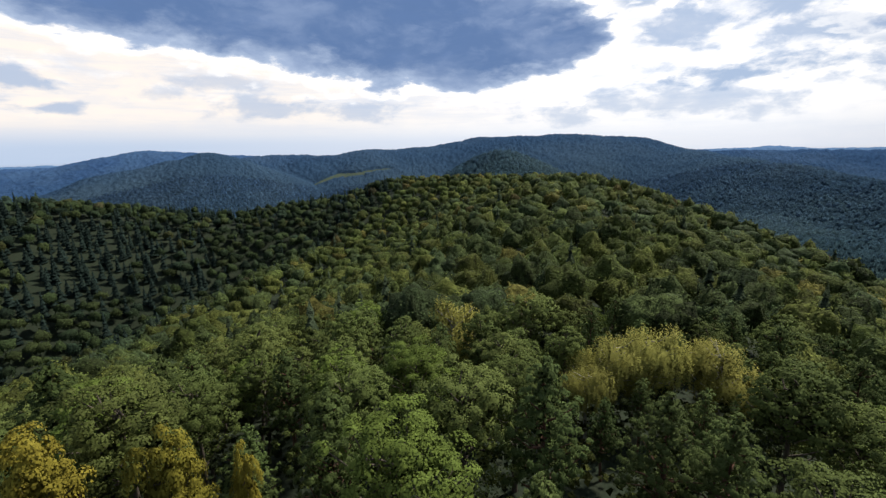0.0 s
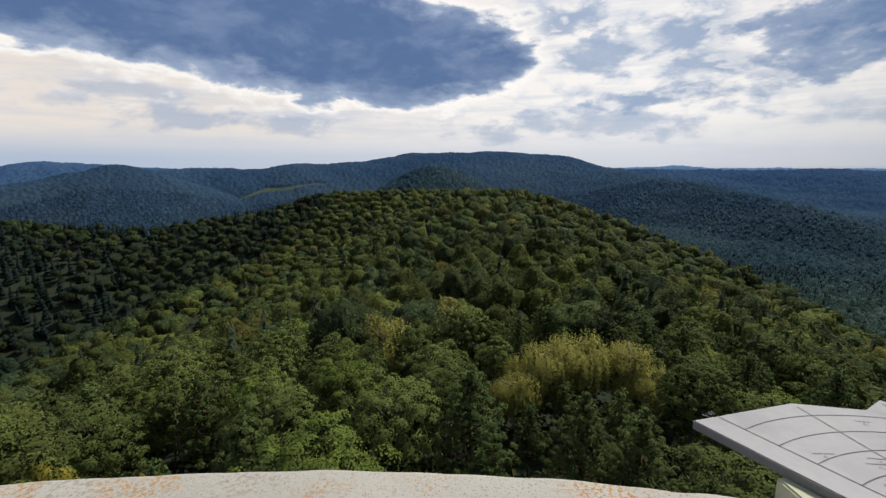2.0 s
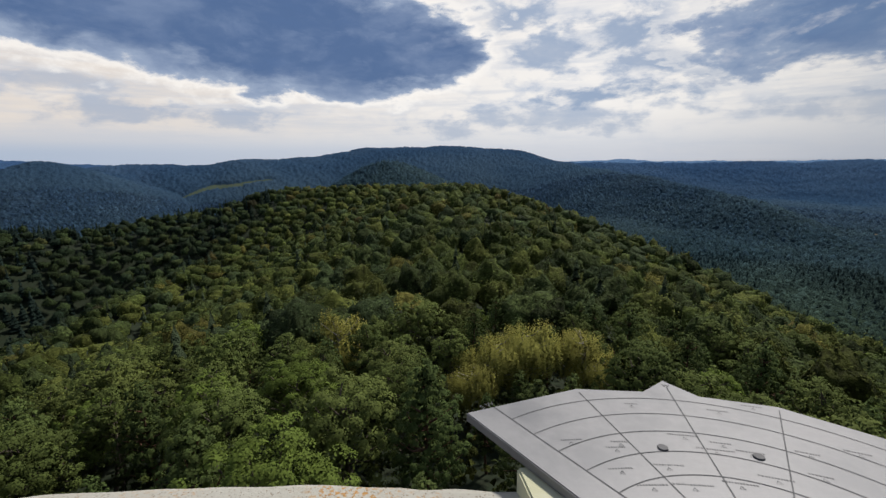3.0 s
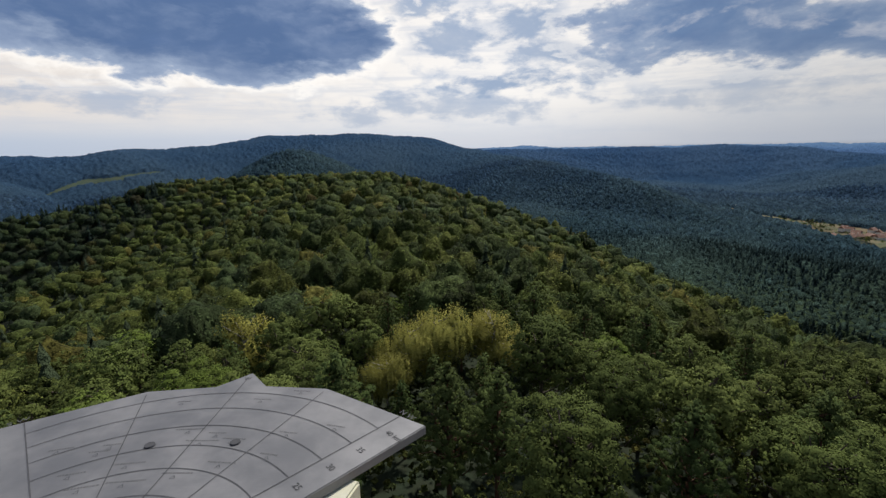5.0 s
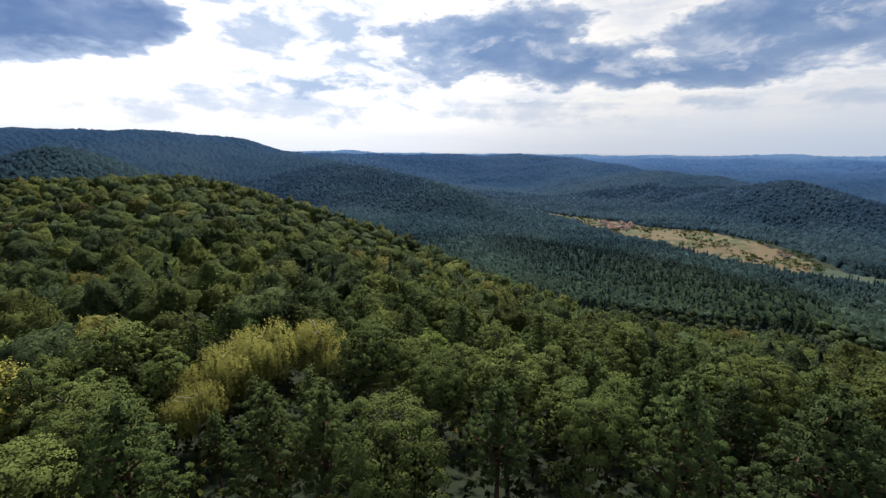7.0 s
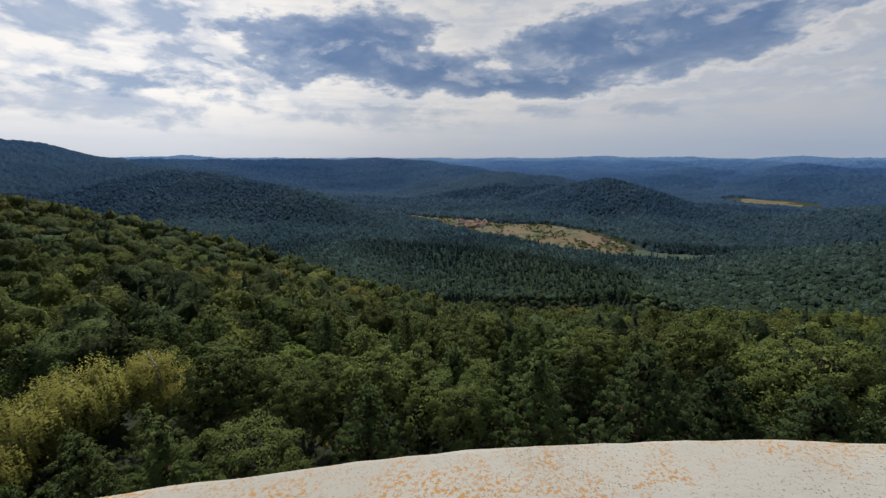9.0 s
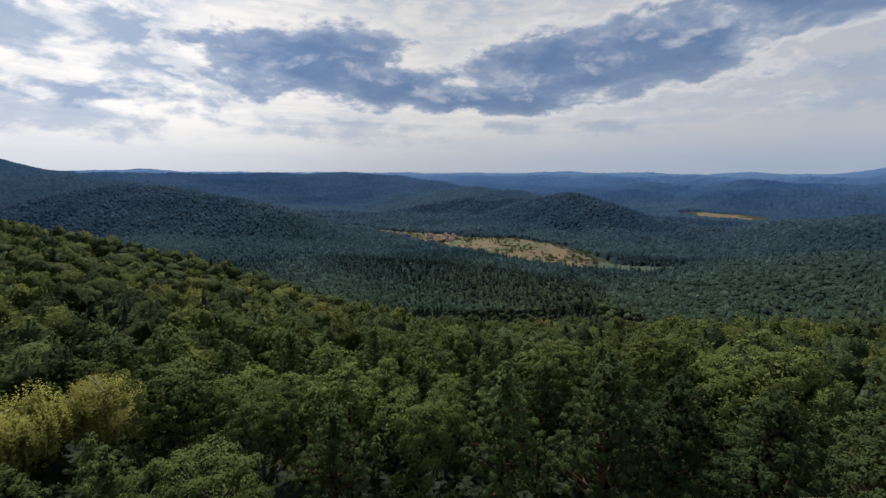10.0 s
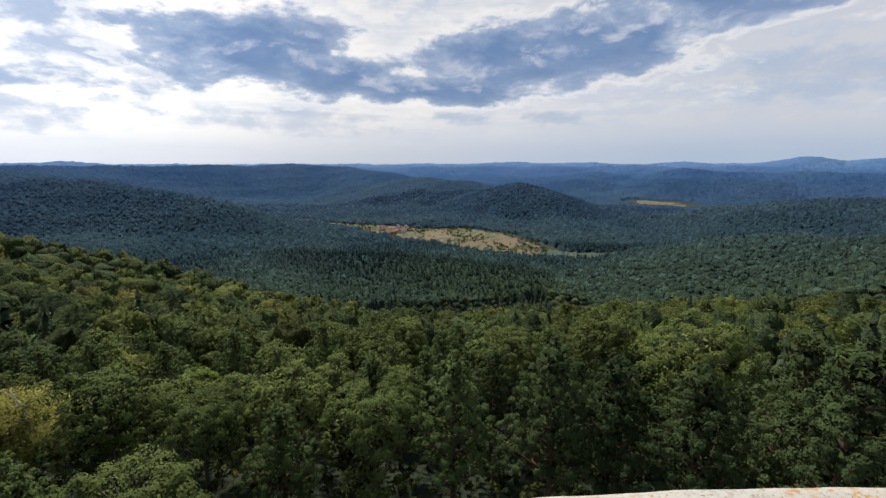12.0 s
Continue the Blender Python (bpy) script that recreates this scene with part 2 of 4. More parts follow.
# ridges: steepness, rounding, crest line
RIDGES = [
    (0.54, 88, [polar(0, 4, 0), polar(-6, 60, -7), polar(-7, 130, -12), polar(-9, 210, -9.5), crest(-10.5, 330, -2.65), crest(-20, 400, -2.95)]),
    (0.50, 50, [crest(-20, 400, -2.95), crest(-31, 460, -2.75), crest(-40, 470, -4.9), crest(-50, 480, -6.05), crest(-60, 490, -5.0), crest(-71, 520, -3.05), crest(-82, 560, -2.6)]),
    (0.62, 45, [crest(-32, 390, -8.0), crest(-40, 300, -11.2), crest(-47, 255, -13.8), crest(-53.6, 215, -15.9), crest(-62.6, 165, -19.2), crest(-69, 135, -21.5), crest(-80, 110, -25)]),
    (0.85, 30, [crest(-4, 310, -3.9), crest(2.5, 290, -5.5), crest(8.2, 265, -7.7), crest(14, 240, -9.7), crest(18.5, 220, -11.7), crest(23, 200, -14.1), crest(28, 175, -16.2), crest(38, 140, -18.8)]),
    (0.50, 90, [polar(0, 4, 0), polar(105, 60, -9.0), polar(109, 130, -17.5), polar(114, 240, -55)]),
    (0.55, 60, [crest(-18.4, 1150, 0.15), crest(-17.6, 1155, 0.05)]),
    (0.42, 160, [crest(-42, 2250, -0.35), crest(-34.6, 2200, 0.5), crest(-31.7, 2200, 0.45), crest(-26, 2250, 0.84), crest(-21, 2300, 1.55), crest(-8, 2300, 1.74),
                 crest(-3.5, 2250, 1.34), crest(2, 2150, -0.25), crest(9, 1800, -1.4), crest(12, 1650, -2.1)]),
    (0.50, 55, [crest(9, 1800, -1.4), crest(16, 1500, -2.95), crest(22, 1330, -3.95), crest(26, 1230, -5.5), crest(29.2, 1150, -6.9), crest(32.3, 1080, -8.0), crest(36, 1000, -9.6)]),
    (0.40, 90, [crest(-62, 2000, -1.3), crest(-56.5, 2000, -0.1), crest(-53.7, 2000, 0.5), crest(-51.0, 2050, -0.6)]),
    (0.36, 110, [crest(-51.5, 2500, -0.4), crest(-49, 2450, -0.15), crest(-45.5, 2400, -0.15), crest(-42, 2350, -0.35)]),
    (0.25, 200, [crest(-75, 3500, -1.0), crest(-65, 3400, -0.6), crest(-59.5, 3400, 0.6), crest(-54, 3400, 0.4), crest(-49.5, 3400, 0.0), crest(-40, 3500, -0.4)]),
    (0.36, 160, [crest(2.6, 2700, -0.5), crest(16, 2700, -0.72), crest(24, 2700, -0.6), crest(31, 2700, -0.58), crest(38, 2650, -0.75), crest(42, 2500, -1.3), crest(48.5, 2200, -2.55), crest(55, 1950, -4.4)]),
    (0.36, 110, [crest(41, 2000, -3.0), crest(45.5, 1950, -2.6), crest(49.5, 1930, -2.4), crest(53.5, 1900, -2.55), crest(57, 1880, -3.1), crest(63, 1850, -4.6)]),
    (0.38, 85, [crest(54.5, 1660, -5.0), crest(57.4, 1630, -3.7), crest(60.8, 1600, -2.85), crest(64, 1550, -3.7), crest(67, 1520, -4.7), crest(71, 1480, -5.7)]),
    (0.25, 200, [crest(58, 3300, -2.4), crest(66, 3300, -1.87), crest(70.4, 3250, -1.35), crest(76, 3200, -1.65), crest(80, 3150, -0.95), crest(88, 3100, -1.3), crest(98, 3000, -1.0)]),
    (0.36, 120, [crest(78, 1350, -6.0), crest(86, 1330, -4.6), crest(93, 1300, -3.4), crest(105, 1250, -2.5)]),
    (0.36, 150, [crest(67, 860, -13.5), crest(71, 840, -12.3), crest(76, 815, -11.2), crest(82, 790, -10.1), crest(86.5, 770, -8.9), crest(93, 740, -7.2), crest(108, 690, -4)]),
    (0.42, 60, [crest(29, 850, -10.7), crest(37.4, 760, -11.8), crest(45, 690, -12.4), crest(52.4, 640, -12.9), crest(60, 590, -13.8), crest(66, 545, -15.0)]),
    (0.24, 160, [crest(36, 3950, -1.15), crest(44, 3900, -0.95), crest(51, 3850, -1.0), crest(57, 3900, -0.68), crest(61, 3950, -0.9), crest(66, 3900, -0.62), crest(69.5, 3900, -0.85),
                 crest(74, 3850, -0.6), crest(79, 3900, -0.8), crest(84, 3900, -0.62), crest(90, 3900, -0.75), crest(99, 3900, -0.6)]),
    (0.30, 130, [crest(64, 2650, -2.6), crest(68, 2600, -2.2), crest(73, 2600, -2.9), crest(79, 2550, -1.9), crest(84, 2600, -1.75), crest(90, 2650, -2.4), crest(99, 2700, -2.1)]),
    (0.20, 150, [crest(35, 4500, -0.95), crest(42, 4500, -0.82), crest(45, 4500, -0.8), crest(49, 4500, -0.62), crest(53, 4500, -0.62), crest(56, 4500, -0.5), crest(61, 4500, -0.32), crest(65, 4500, -0.4), crest(70, 4500, -0.3), crest(75, 4500, -0.45), crest(80, 4500, -0.18), crest(83, 4500, -0.35), crest(87, 4500, -0.2), crest(89.0, 4450, -0.25), crest(90.5, 4400, 0.28), crest(92.2, 4450, -0.35), crest(94.5, 4450, -0.05), crest(96.5, 4400, 0.3), crest(104, 4400, 0.5)]),
    (0.20, 250, [crest(-2, 4500, -0.55), crest(6, 4500, -0.45), crest(10.5, 4500, -0.2), crest(13, 4500, -0.75), crest(35, 4500, -0.95)]),
    (0.30, 200, [polar(140, 900, -60), polar(180, 1100, 0), polar(230, 1000, -10), polar(270, 1300, -20)]),
]


def hills(x, y):
    """Height of the ground at arrays of places."""
    r = np.hypot(x, y)
    t = np.clip((r - 2000) / 2900, 0, 1)
    total = np.exp((-156 + 118 * t * t * (3 - 2 * t)) / 2.5)
    for k, w, line in RIDGES:
        best = np.full(x.shape, -400.0)
        for (ax, ay, ah), (bx, by, bh) in zip(line, line[1:]):
            s = np.clip(((x - ax) * (bx - ax) + (y - ay) * (by - ay)) / ((bx - ax) ** 2 + (by - ay) ** 2 + 1e-9), 0, 1)
            d = np.hypot(x - ax - s * (bx - ax), y - ay - s * (by - ay))
            best = np.maximum(best, ah + s * (bh - ah) - k * d * d / (d + w))
        total = total + np.exp(best / 2.5)
    h = 2.5 * np.log(total)
    wave = np.sin(x * 0.011 + 1.3 * np.sin(y * 0.008)) * np.sin(y * 0.0125 + 1.7 * np.sin(x * 0.006 + 2)) + 0.5 * np.sin(x * 0.031 + y * 0.017) * np.sin(y * 0.027 - x * 0.012 + 1)
    ribs = np.sin(x * 0.0052 + 0.9 * np.sin(y * 0.0043 + 1)) * np.sin(y * 0.0061 - 0.8 * np.sin(x * 0.0047)) 
    return h + wave * np.clip((r - 150) / 900, 0, 1) * 5.0 + ribs * np.clip((r - 1300) / 900, 0, 1) * 7.0


def quick_mesh(name, verts, faces, mat, tint=None, smooth=False, normals=None):
    """A mesh from arrays; faces all have the same number of corners."""
    me = bpy.data.meshes.new(name)
    verts, faces = np.asarray(verts, np.float32), np.asarray(faces, np.int32)
    count, corners = faces.shape
    me.vertices.add(len(verts))
    me.vertices.foreach_set("co", verts.ravel())
    me.loops.add(count * corners)
    me.loops.foreach_set("vertex_index", faces.ravel())
    me.polygons.add(count)
    me.polygons.foreach_set("loop_start", np.arange(0, count * corners, corners, dtype=np.int32))
    if smooth:
        me.polygons.foreach_set("use_smooth", np.ones(count, bool))
    if tint is not None:
        layer = me.color_attributes.new("tint", "FLOAT_COLOR", "POINT")
        layer.data.foreach_set("color", np.c_[tint, np.ones(len(tint))].astype(np.float32).ravel())
    me.update(calc_edges=True)
    if normals is not None:
        me.normals_split_custom_set_from_vertices(normals.astype(np.float32))
    me.materials.append(mat)
    return me


bearings = np.radians(np.concatenate([np.arange(-100, 120, 0.5), np.arange(120, 260, 4.0)]))
rings = np.concatenate([[0.0], 4.0 * (4880 / 4.0) ** (np.arange(190) / 189)])
rr, bb = np.meshgrid(rings, bearings, indexing="ij")
gx, gy = rr * np.sin(bb), rr * np.cos(bb)
gz = hills(gx, gy)
rows, cols = gx.shape
i, j = np.meshgrid(np.arange(rows - 1), np.arange(cols), indexing="ij")
k2 = (j + 1) % cols
quads = np.stack([i * cols + j, (i + 1) * cols + j, (i + 1) * cols + k2, i * cols + k2], -1).reshape(-1, 4)
ground = new("ground", quick_mesh("ground", np.stack([gx, gy, gz], -1).reshape(-1, 3), quads[:, ::-1], EARTH, smooth=True))
tagged(ground, "dark forest floor over rolling wooded hills", "ground", kind="structure")

# meadows: bearing, distance, half width
FIELDS = {"meadow": [(33.4, 1345, 12), (39, 1222, 22), (43, 1140, 40), (46, 1085, 74), (49, 1050, 102), (54, 1015, 116), (58.4, 940, 96), (62.5, 890, 56), (64.2, 885, 20)],
          "valley_meadow": [(64, 870, 27), (67, 852, 23), (71, 844, 23), (75, 860, 18)],
          "hillside_meadow": [(-42.2, 1856, 8), (-39, 1898, 24), (-36.2, 1865, 18), (-32.6, 1905, 6)],
          "clearing": [(75.2, 2020, 60), (76.8, 2030, 120), (78.8, 2040, 120), (80.4, 2030, 60)]}



def in_field(x, y, margin=0.0):
    inside = np.zeros(x.shape, bool)
    for line in FIELDS.values():
        for (a, d, w), (b, e, v) in zip(line, line[1:]):
            ax, ay, _ = polar(a, d, 0)
            bx, by, _ = polar(b, e, 0)
            s = np.clip(((x - ax) * (bx - ax) + (y - ay) * (by - ay)) / ((bx - ax) ** 2 + (by - ay) ** 2), 0, 1)
            inside |= np.hypot(x - ax - s * (bx - ax), y - ay - s * (by - ay)) < w + s * (v - w) + margin
    return inside


for name, line in FIELDS.items():
    verts, faces = [], []
    rng = np.random.default_rng(5)
    steps = np.linspace(0, len(line) - 1, 60)
    for s in steps:
        a, d, w = (np.interp(s, range(len(line)), [p[c] for p in line]) for c in range(3))
        w *= rng.uniform(0.8, 1.15)
        for u in np.linspace(-1, 1, 9):
            verts.append(polar(a, d + u * (w * 1.08 + 9), 0))
    verts = np.array(verts)
    verts[:, 2] = hills(verts[:, 0], verts[:, 1]) + 0.9
    faces = [(p * 9 + c, p * 9 + c + 1, p * 9 + c + 10, p * 9 + c + 9) for p in range(59) for c in range(8)]
    tagged(new(name, quick_mesh(name, verts, faces, MEADOW if name in ("meadow", "clearing") else GRASS, smooth=True)),
           "dry yellow meadow in the wooded valley" if name in ("meadow", "clearing") else "pale green grass clearing between the woods", "meadow", kind="structure")


# ---- foliage ----
def leaves(rng, centres, facing, long, wide, curl=0.25):
    """Small bent leaf quads round the given places."""
    count = len(centres)
    side = rng.normal(size=(count, 3))
    along = np.cross(facing, side)
    along /= np.linalg.norm(along, axis=1, keepdims=True) + 1e-9
    across = np.cross(facing, along)
    size = rng.uniform(0.7, 1.3, (count, 1))
    a, b = along * long * size / 2, across * wide * size / 2
    drop = facing * (wide * curl) * size
    verts = np.stack([centres - a, centres - b - drop, centres + a, centres + b - drop], 1).reshape(-1, 3)
    return verts, np.arange(count * 4).reshape(-1, 4)


def unit(v):
    return v / (np.linalg.norm(v, axis=-1, keepdims=True) + 1e-9)


def tube(points, radii, sides=7):
    """A tapered round limb along points."""
    verts, faces = [], []
    points = np.asarray(points, float)
    for c, p in enumerate(points):
        way = unit(points[min(c + 1, len(points) - 1)] - points[max(c - 1, 0)])
        u = unit(np.cross(way, (0.31, 0.95, 0.05) if abs(way[2]) > 0.5 else (0, 0, 1)))
        v = np.cross(way, u)
        for s in range(sides):
            ang = 2 * math.pi * s / sides
            verts.append(p + radii[c] * (math.cos(ang) * u + math.sin(ang) * v))
    for c in range(len(points) - 1):
        for s in range(sides):
            t = (s + 1) % sides
            faces.append((c * sides + s, c * sides + t, (c + 1) * sides + t, (c + 1) * sides + s))
    return np.array(verts), np.array(faces)


def joined(pieces):
    verts, faces, base = [], [], 0
    for v, f in pieces:
        verts.append(v)
        faces.append(f + base)
        base += len(v)
    return np.concatenate(verts), np.concatenate(faces)


def inner_leaves(rng, centres, radii, per, size):
    """Larger sprays of leaves inside a crown, which keep the light out."""
    own = np.repeat(np.arange(len(centres)), per)
    way = unit(rng.normal(size=(len(own), 3)))
    pos = centres[own] + way * radii[own] * rng.uniform(0.2, 1.0, (len(own), 1))
    return leaves(rng, pos, unit(way + rng.normal(size=(len(own), 3)) * 0.8), size * 1.2, size)


def crown_shape(rng, kind, height):
    """Clump centres of a crown, their outward ways and radii."""
    if kind in ("pine", "fir"):
        spots = []
        for t in np.linspace(0.0, 0.93, 12):                # whorls of boughs, longest below, with tufts at their outer ends
            reach = height * 0.225 * (1.04 - t) ** 0.62 * rng.uniform(0.85, 1.1)
            for ang in rng.uniform(0, 6.28) + np.linspace(0, 2 * math.pi, 7 if t < 0.6 else 5, endpoint=False):
                a, far = ang + rng.normal() * 0.22, reach * rng.uniform(0.62, 1.15)
                for u in np.arange(0.95, 0.35, -0.62 / max(far, 0.6)):
                    side = rng.normal() * 0.22 * far * (1.1 - u)
                    spots.append((u * far * math.cos(a) - side * math.sin(a), u * far * math.sin(a) + side * math.cos(a), height * (0.42 + 0.54 * t) + 0.34 * u * u * far + rng.normal() * 0.12, a))
        spots.append((0, 0, height * 0.98, 0.0))
        spots = np.array(spots)
        n_clumps, ang, c = len(spots), spots[:, 3], spots[:, :3]
        out = unit(np.stack([np.cos(ang), np.sin(ang), np.full(n_clumps, 1.0)], 1))
        lv = np.linspace(0.0, 0.85, 5)
        r = height * 0.215 * (1.06 - lv) ** 0.55 * 0.6
        cores = np.stack([0 * lv, 0 * lv, height * (0.42 + 0.58 * lv)], 1), np.stack([r, r, 0 * r + height * 0.09], 1)
        return c, out, rng.uniform(0.27, 0.46, n_clumps), cores
    n_lobes = {"birch": 7, "oak": 8, "maple": 7, "gold": 6}[kind]
    wide = {"birch": 0.25, "oak": 0.21, "maple": 0.25, "gold": 0.17}[kind] * height
    n_clumps = {"birch": 280, "oak": 150, "maple": 160, "gold": 140}[kind]
    lobes = []
    for c in range(n_lobes):
        ang, f = 2 * math.pi * (c + rng.uniform(-0.3, 0.3)) / (n_lobes - 1), rng.uniform(0.45, 0.75)
        top = c == n_lobes - 1
        lobes.append(((0, 0, height * 0.78) if top else (wide * f * math.cos(ang), wide * f * math.sin(ang), height * rng.uniform(0.55, 0.76)),
                      (wide * rng.uniform(0.45, 0.62), height * rng.uniform(0.15, 0.21))))
    pick = rng.integers(0, n_lobes, n_clumps)
    way = unit(rng.normal(size=(n_clumps, 3)) + (0, 0, 0.5))
    c = np.array([np.array(lobes[p][0]) + w * (lobes[p][1][0], lobes[p][1][0], lobes[p][1][1]) * rng.uniform(0.8, 1.05) for p, w in zip(pick, way)])
    out = unit(way + unit(c - (0, 0, height * 0.6)) * 0.7)
    shrink = 0.6
    cores = np.array([p for p, _ in lobes]), np.array([(a * shrink, a * shrink, b * shrink) for _, (a, b) in lobes])
    return c, out, rng.uniform(0.45, 0.80, n_clumps), cores


def tree_meshes(kind, height, seed, per, leaf_size):
    rng = np.random.default_rng(seed)
    c, out, rad, cores = crown_shape(rng, kind, height)
    idx = np.repeat(np.arange(len(c)), per)
    m = len(idx)
    if kind in ("pine", "fir"):                          # tufts of needles that point outwards and up
        spoke = unit(rng.normal(size=(m, 3)) * 0.7 + out[idx] * 0.8 + (0, 0, 0.6))
        pos = c[idx] + spoke * rad[idx, None] * rng.uniform(0.55, 1.1, (m, 1))
        face = unit(spoke + rng.normal(size=(m, 3)) * 0.3 + (0, 0, 0.15))
        v, f = leaves(rng, pos, face, leaf_size * 1.35, leaf_size * 0.6)
    elif kind == "birch":                                # hanging strands
        strand = np.repeat(rng.normal(size=((m + 9) // 10, 3)) * (0.55, 0.55, 0.25), 10, axis=0)[:m]
        pos = c[idx] + strand * rad[idx, None] + rng.normal(size=(m, 3)) * 0.06
        pos[:, 2] -= rng.uniform(0, 1, m) * 1.5
        face = unit(rng.normal(size=(m, 3)) * (0.35, 0.35, 0.2) + out[idx] * 0.9 + (0, 0, 0.3))
        v, f = leaves(rng, pos, face, leaf_size * 1.2, leaf_size * 0.85)
    else:
        spoke = unit(rng.normal(size=(m, 3)) * 0.7 + out[idx] * 0.9 + (0, 0, 0.5))
        pos = c[idx] + spoke * rad[idx, None] * (1, 1, 0.75) * rng.uniform(0.75, 1.05, (m, 1))
        face = unit(spoke + rng.normal(size=(m, 3)) * 0.25 + (0, 0, 0.1))
        v, f = leaves(rng, pos, face, leaf_size * 1.15, leaf_size * 0.85)
    count = len(v)
    v, f = joined([(v, f), inner_leaves(rng, *cores, 150, 0.24)])
    broad = height * (0.215 if kind in ("pine", "fir") else 0.24)
    dome = unit((v - (0, 0, height * (0.4 if kind == "birch" else 0.5))) / (broad, broad, height * 0.42))
    way = dome.copy()
    way[:count] = unit(dome[:count] * 0.5 + np.repeat((out[idx] if kind == "birch" else unit(pos - c[idx])) * 0.65 + face * 0.35, 4, axis=0))
    crown = quick_mesh("crown", v, f, LEAF[kind], smooth=True, normals=way)
    bark = BARK["birch" if kind == "birch" else "pine" if kind in ("pine", "fir") else "oak"]
    thick = height * 0.014 + 0.04
    lean = rng.normal(size=2) * 0.25
    steps = np.linspace(0, 1, 8)
    stem = np.stack([lean[0] * np.sin(steps * 3), lean[1] * np.sin(steps * 2.2), steps * height * 0.9 - 0.6], 1)
    limbs = [tube(stem, thick * (1.25 - 1.1 * steps))]
    for p in rng.choice(len(c), 26, replace=False):
        end = c[p]
        root = np.array([np.interp(max(end[2] - np.hypot(end[0], end[1]) * 0.7, height * 0.2), stem[:, 2], stem[:, a]) for a in range(3)])
        mid = (root + end) / 2 + rng.normal(size=3) * 0.25 - (0, 0, 0.2)
        limbs.append(tube([root, mid, end], [thick * 0.42, thick * 0.28, thick * 0.1], 5))
    return quick_mesh("trunk", *joined(limbs), bark, smooth=True), crown


# ---- the trees round the tower ----
SECTOR = (-92, 112)
LABELS = {"oak": ("leafy green deciduous tree in dense forest", "tree"), "maple": ("fresh bright green broadleaf tree below the tower", "tree"),
          "pine": ("Scots pine with tufted needles and reddish bark", "pine tree"), "fir": ("pine with dense tufted needles, coloured dark green for shade", "pine tree"), "birch": ("yellow-green birch with hanging twigs and white trunk", "birch tree"),
          "gold": ("tree with golden yellow autumn leaves", "tree")}
NAMES = {"oak": "deciduous_tree", "maple": "broadleaf_tree", "pine": "pine_tree", "fir": "shaded_pine_tree", "birch": "birch_tree", "gold": "golden_tree"}
HEIGHT = {"oak": 13.5, "maple": 13.5, "pine": 14.5, "fir": 14.5, "birch": 14.5, "gold": 11.0}
MODELS = {}
for kind, count in (("oak", 3), ("pine", 3), ("fir", 2), ("maple", 1), ("birch", 2), ("gold", 1)):
    for v in range(count):
        seed = 17 * v + len(kind) * 101
        MODELS[kind, v, "near"] = tree_meshes(kind, HEIGHT[kind], seed, 80, 0.135)
        MODELS[kind, v, "mid"] = tree_meshes(kind, HEIGHT[kind], seed, 26, 0.22)


def plant(kind, version, grade, x, y, top, turn, slim=1.0):
    """A tree whose tip stands at the height top."""
    h = float(hills(np.array([x]), np.array([y]))[0])
    size = (top - h) / (HEIGHT[kind] * 0.99)
    tree = new(NAMES[kind])
    tree.matrix_basis = pose(x, y, h, 0, 0, turn) @ Matrix.Diagonal((size * slim, size * slim, size, 1))
    for name, me in zip(("trunk", "crown"), MODELS[kind, version, grade]):
        new(name, me).parent = tree
    return tagged(tree, *LABELS[kind], group="trees round the tower")


# trees that stand out: kind, bearing, distance, height of the tip
CHOSEN = [("pine", 8.5, 24.4, 10.8), ("pine", 34.1, 25.8, 10.0), ("pine", 45.5, 33.3, 9.2), ("pine", 57.4, 27.6, 11.9), ("fir", 70.6, 27.9, 13.4),
          ("pine", -15.1, 23.0, 13.0), ("birch", -1.0, 44.0, 7.9), ("birch", -5.0, 42.0, 7.4), ("birch", -8.0, 38.4, 5.6), ("birch", 7.6, 45.6, 6.7), ("oak", 13.9, 41.7, 6.0),
          ("oak", -27.0, 23.1, 12.6), ("maple", -37.5, 17.3, 13.6), ("gold", -65.0, 21.5, 13.9), ("gold", -75.5, 26.5, 13.6), ("oak", -68.2, 31.0, 12.3), ("gold", -57.8, 20.5, 12.4),
          ("maple", -69.6, 36.0, 10.2), ("oak", -60.8, 36.8, 8.7), ("pine", -46, 23.5, 11.6), ("oak", -18.5, 29.0, 10.6), ("pine", 1.0, 23.4, 11.6),
          ("oak", 19.0, 19.1, 12.6), ("oak", -42.5, 29.0, 10.4), ("fir", 78, 28.8, 12.4), ("fir", 87, 28.1, 13.3), ("oak", 85.7, 42.2, 12.0), ("fir", 95, 35.3, 14.5),
          ("fir", 99.0, 29.4, 16.0), ("oak", 46.5, 27.0, 10.4), ("oak", 63.7, 43.6, 7.9), ("oak", 74.3, 53.9, 6.9), ("oak", 24.5, 29.9, 9.7), ("maple", -32.1, 33.2, 9.7), ("pine", -72.2, 41.0, 10.7)]
rng = np.random.default_rng(11)
spots = [(d * math.sin(radians(b)), d * math.cos(radians(b))) for _, b, d, _ in CHOSEN]
for kind, b, d, top in CHOSEN:
    x, y, _ = polar(b, d, 0)
    plant(kind, len(spots) % (1 if kind in ("maple", "gold") else 2), "near" if d < 46 else "mid", x, y, top, rng.uniform(0, 360), {"birch": 1.2 if abs(b) < 20 else 0.8, "gold": 0.62 if b < -70 else 0.5 if b < -60 else 0.28}.get(kind, 1.0))
tries = 0
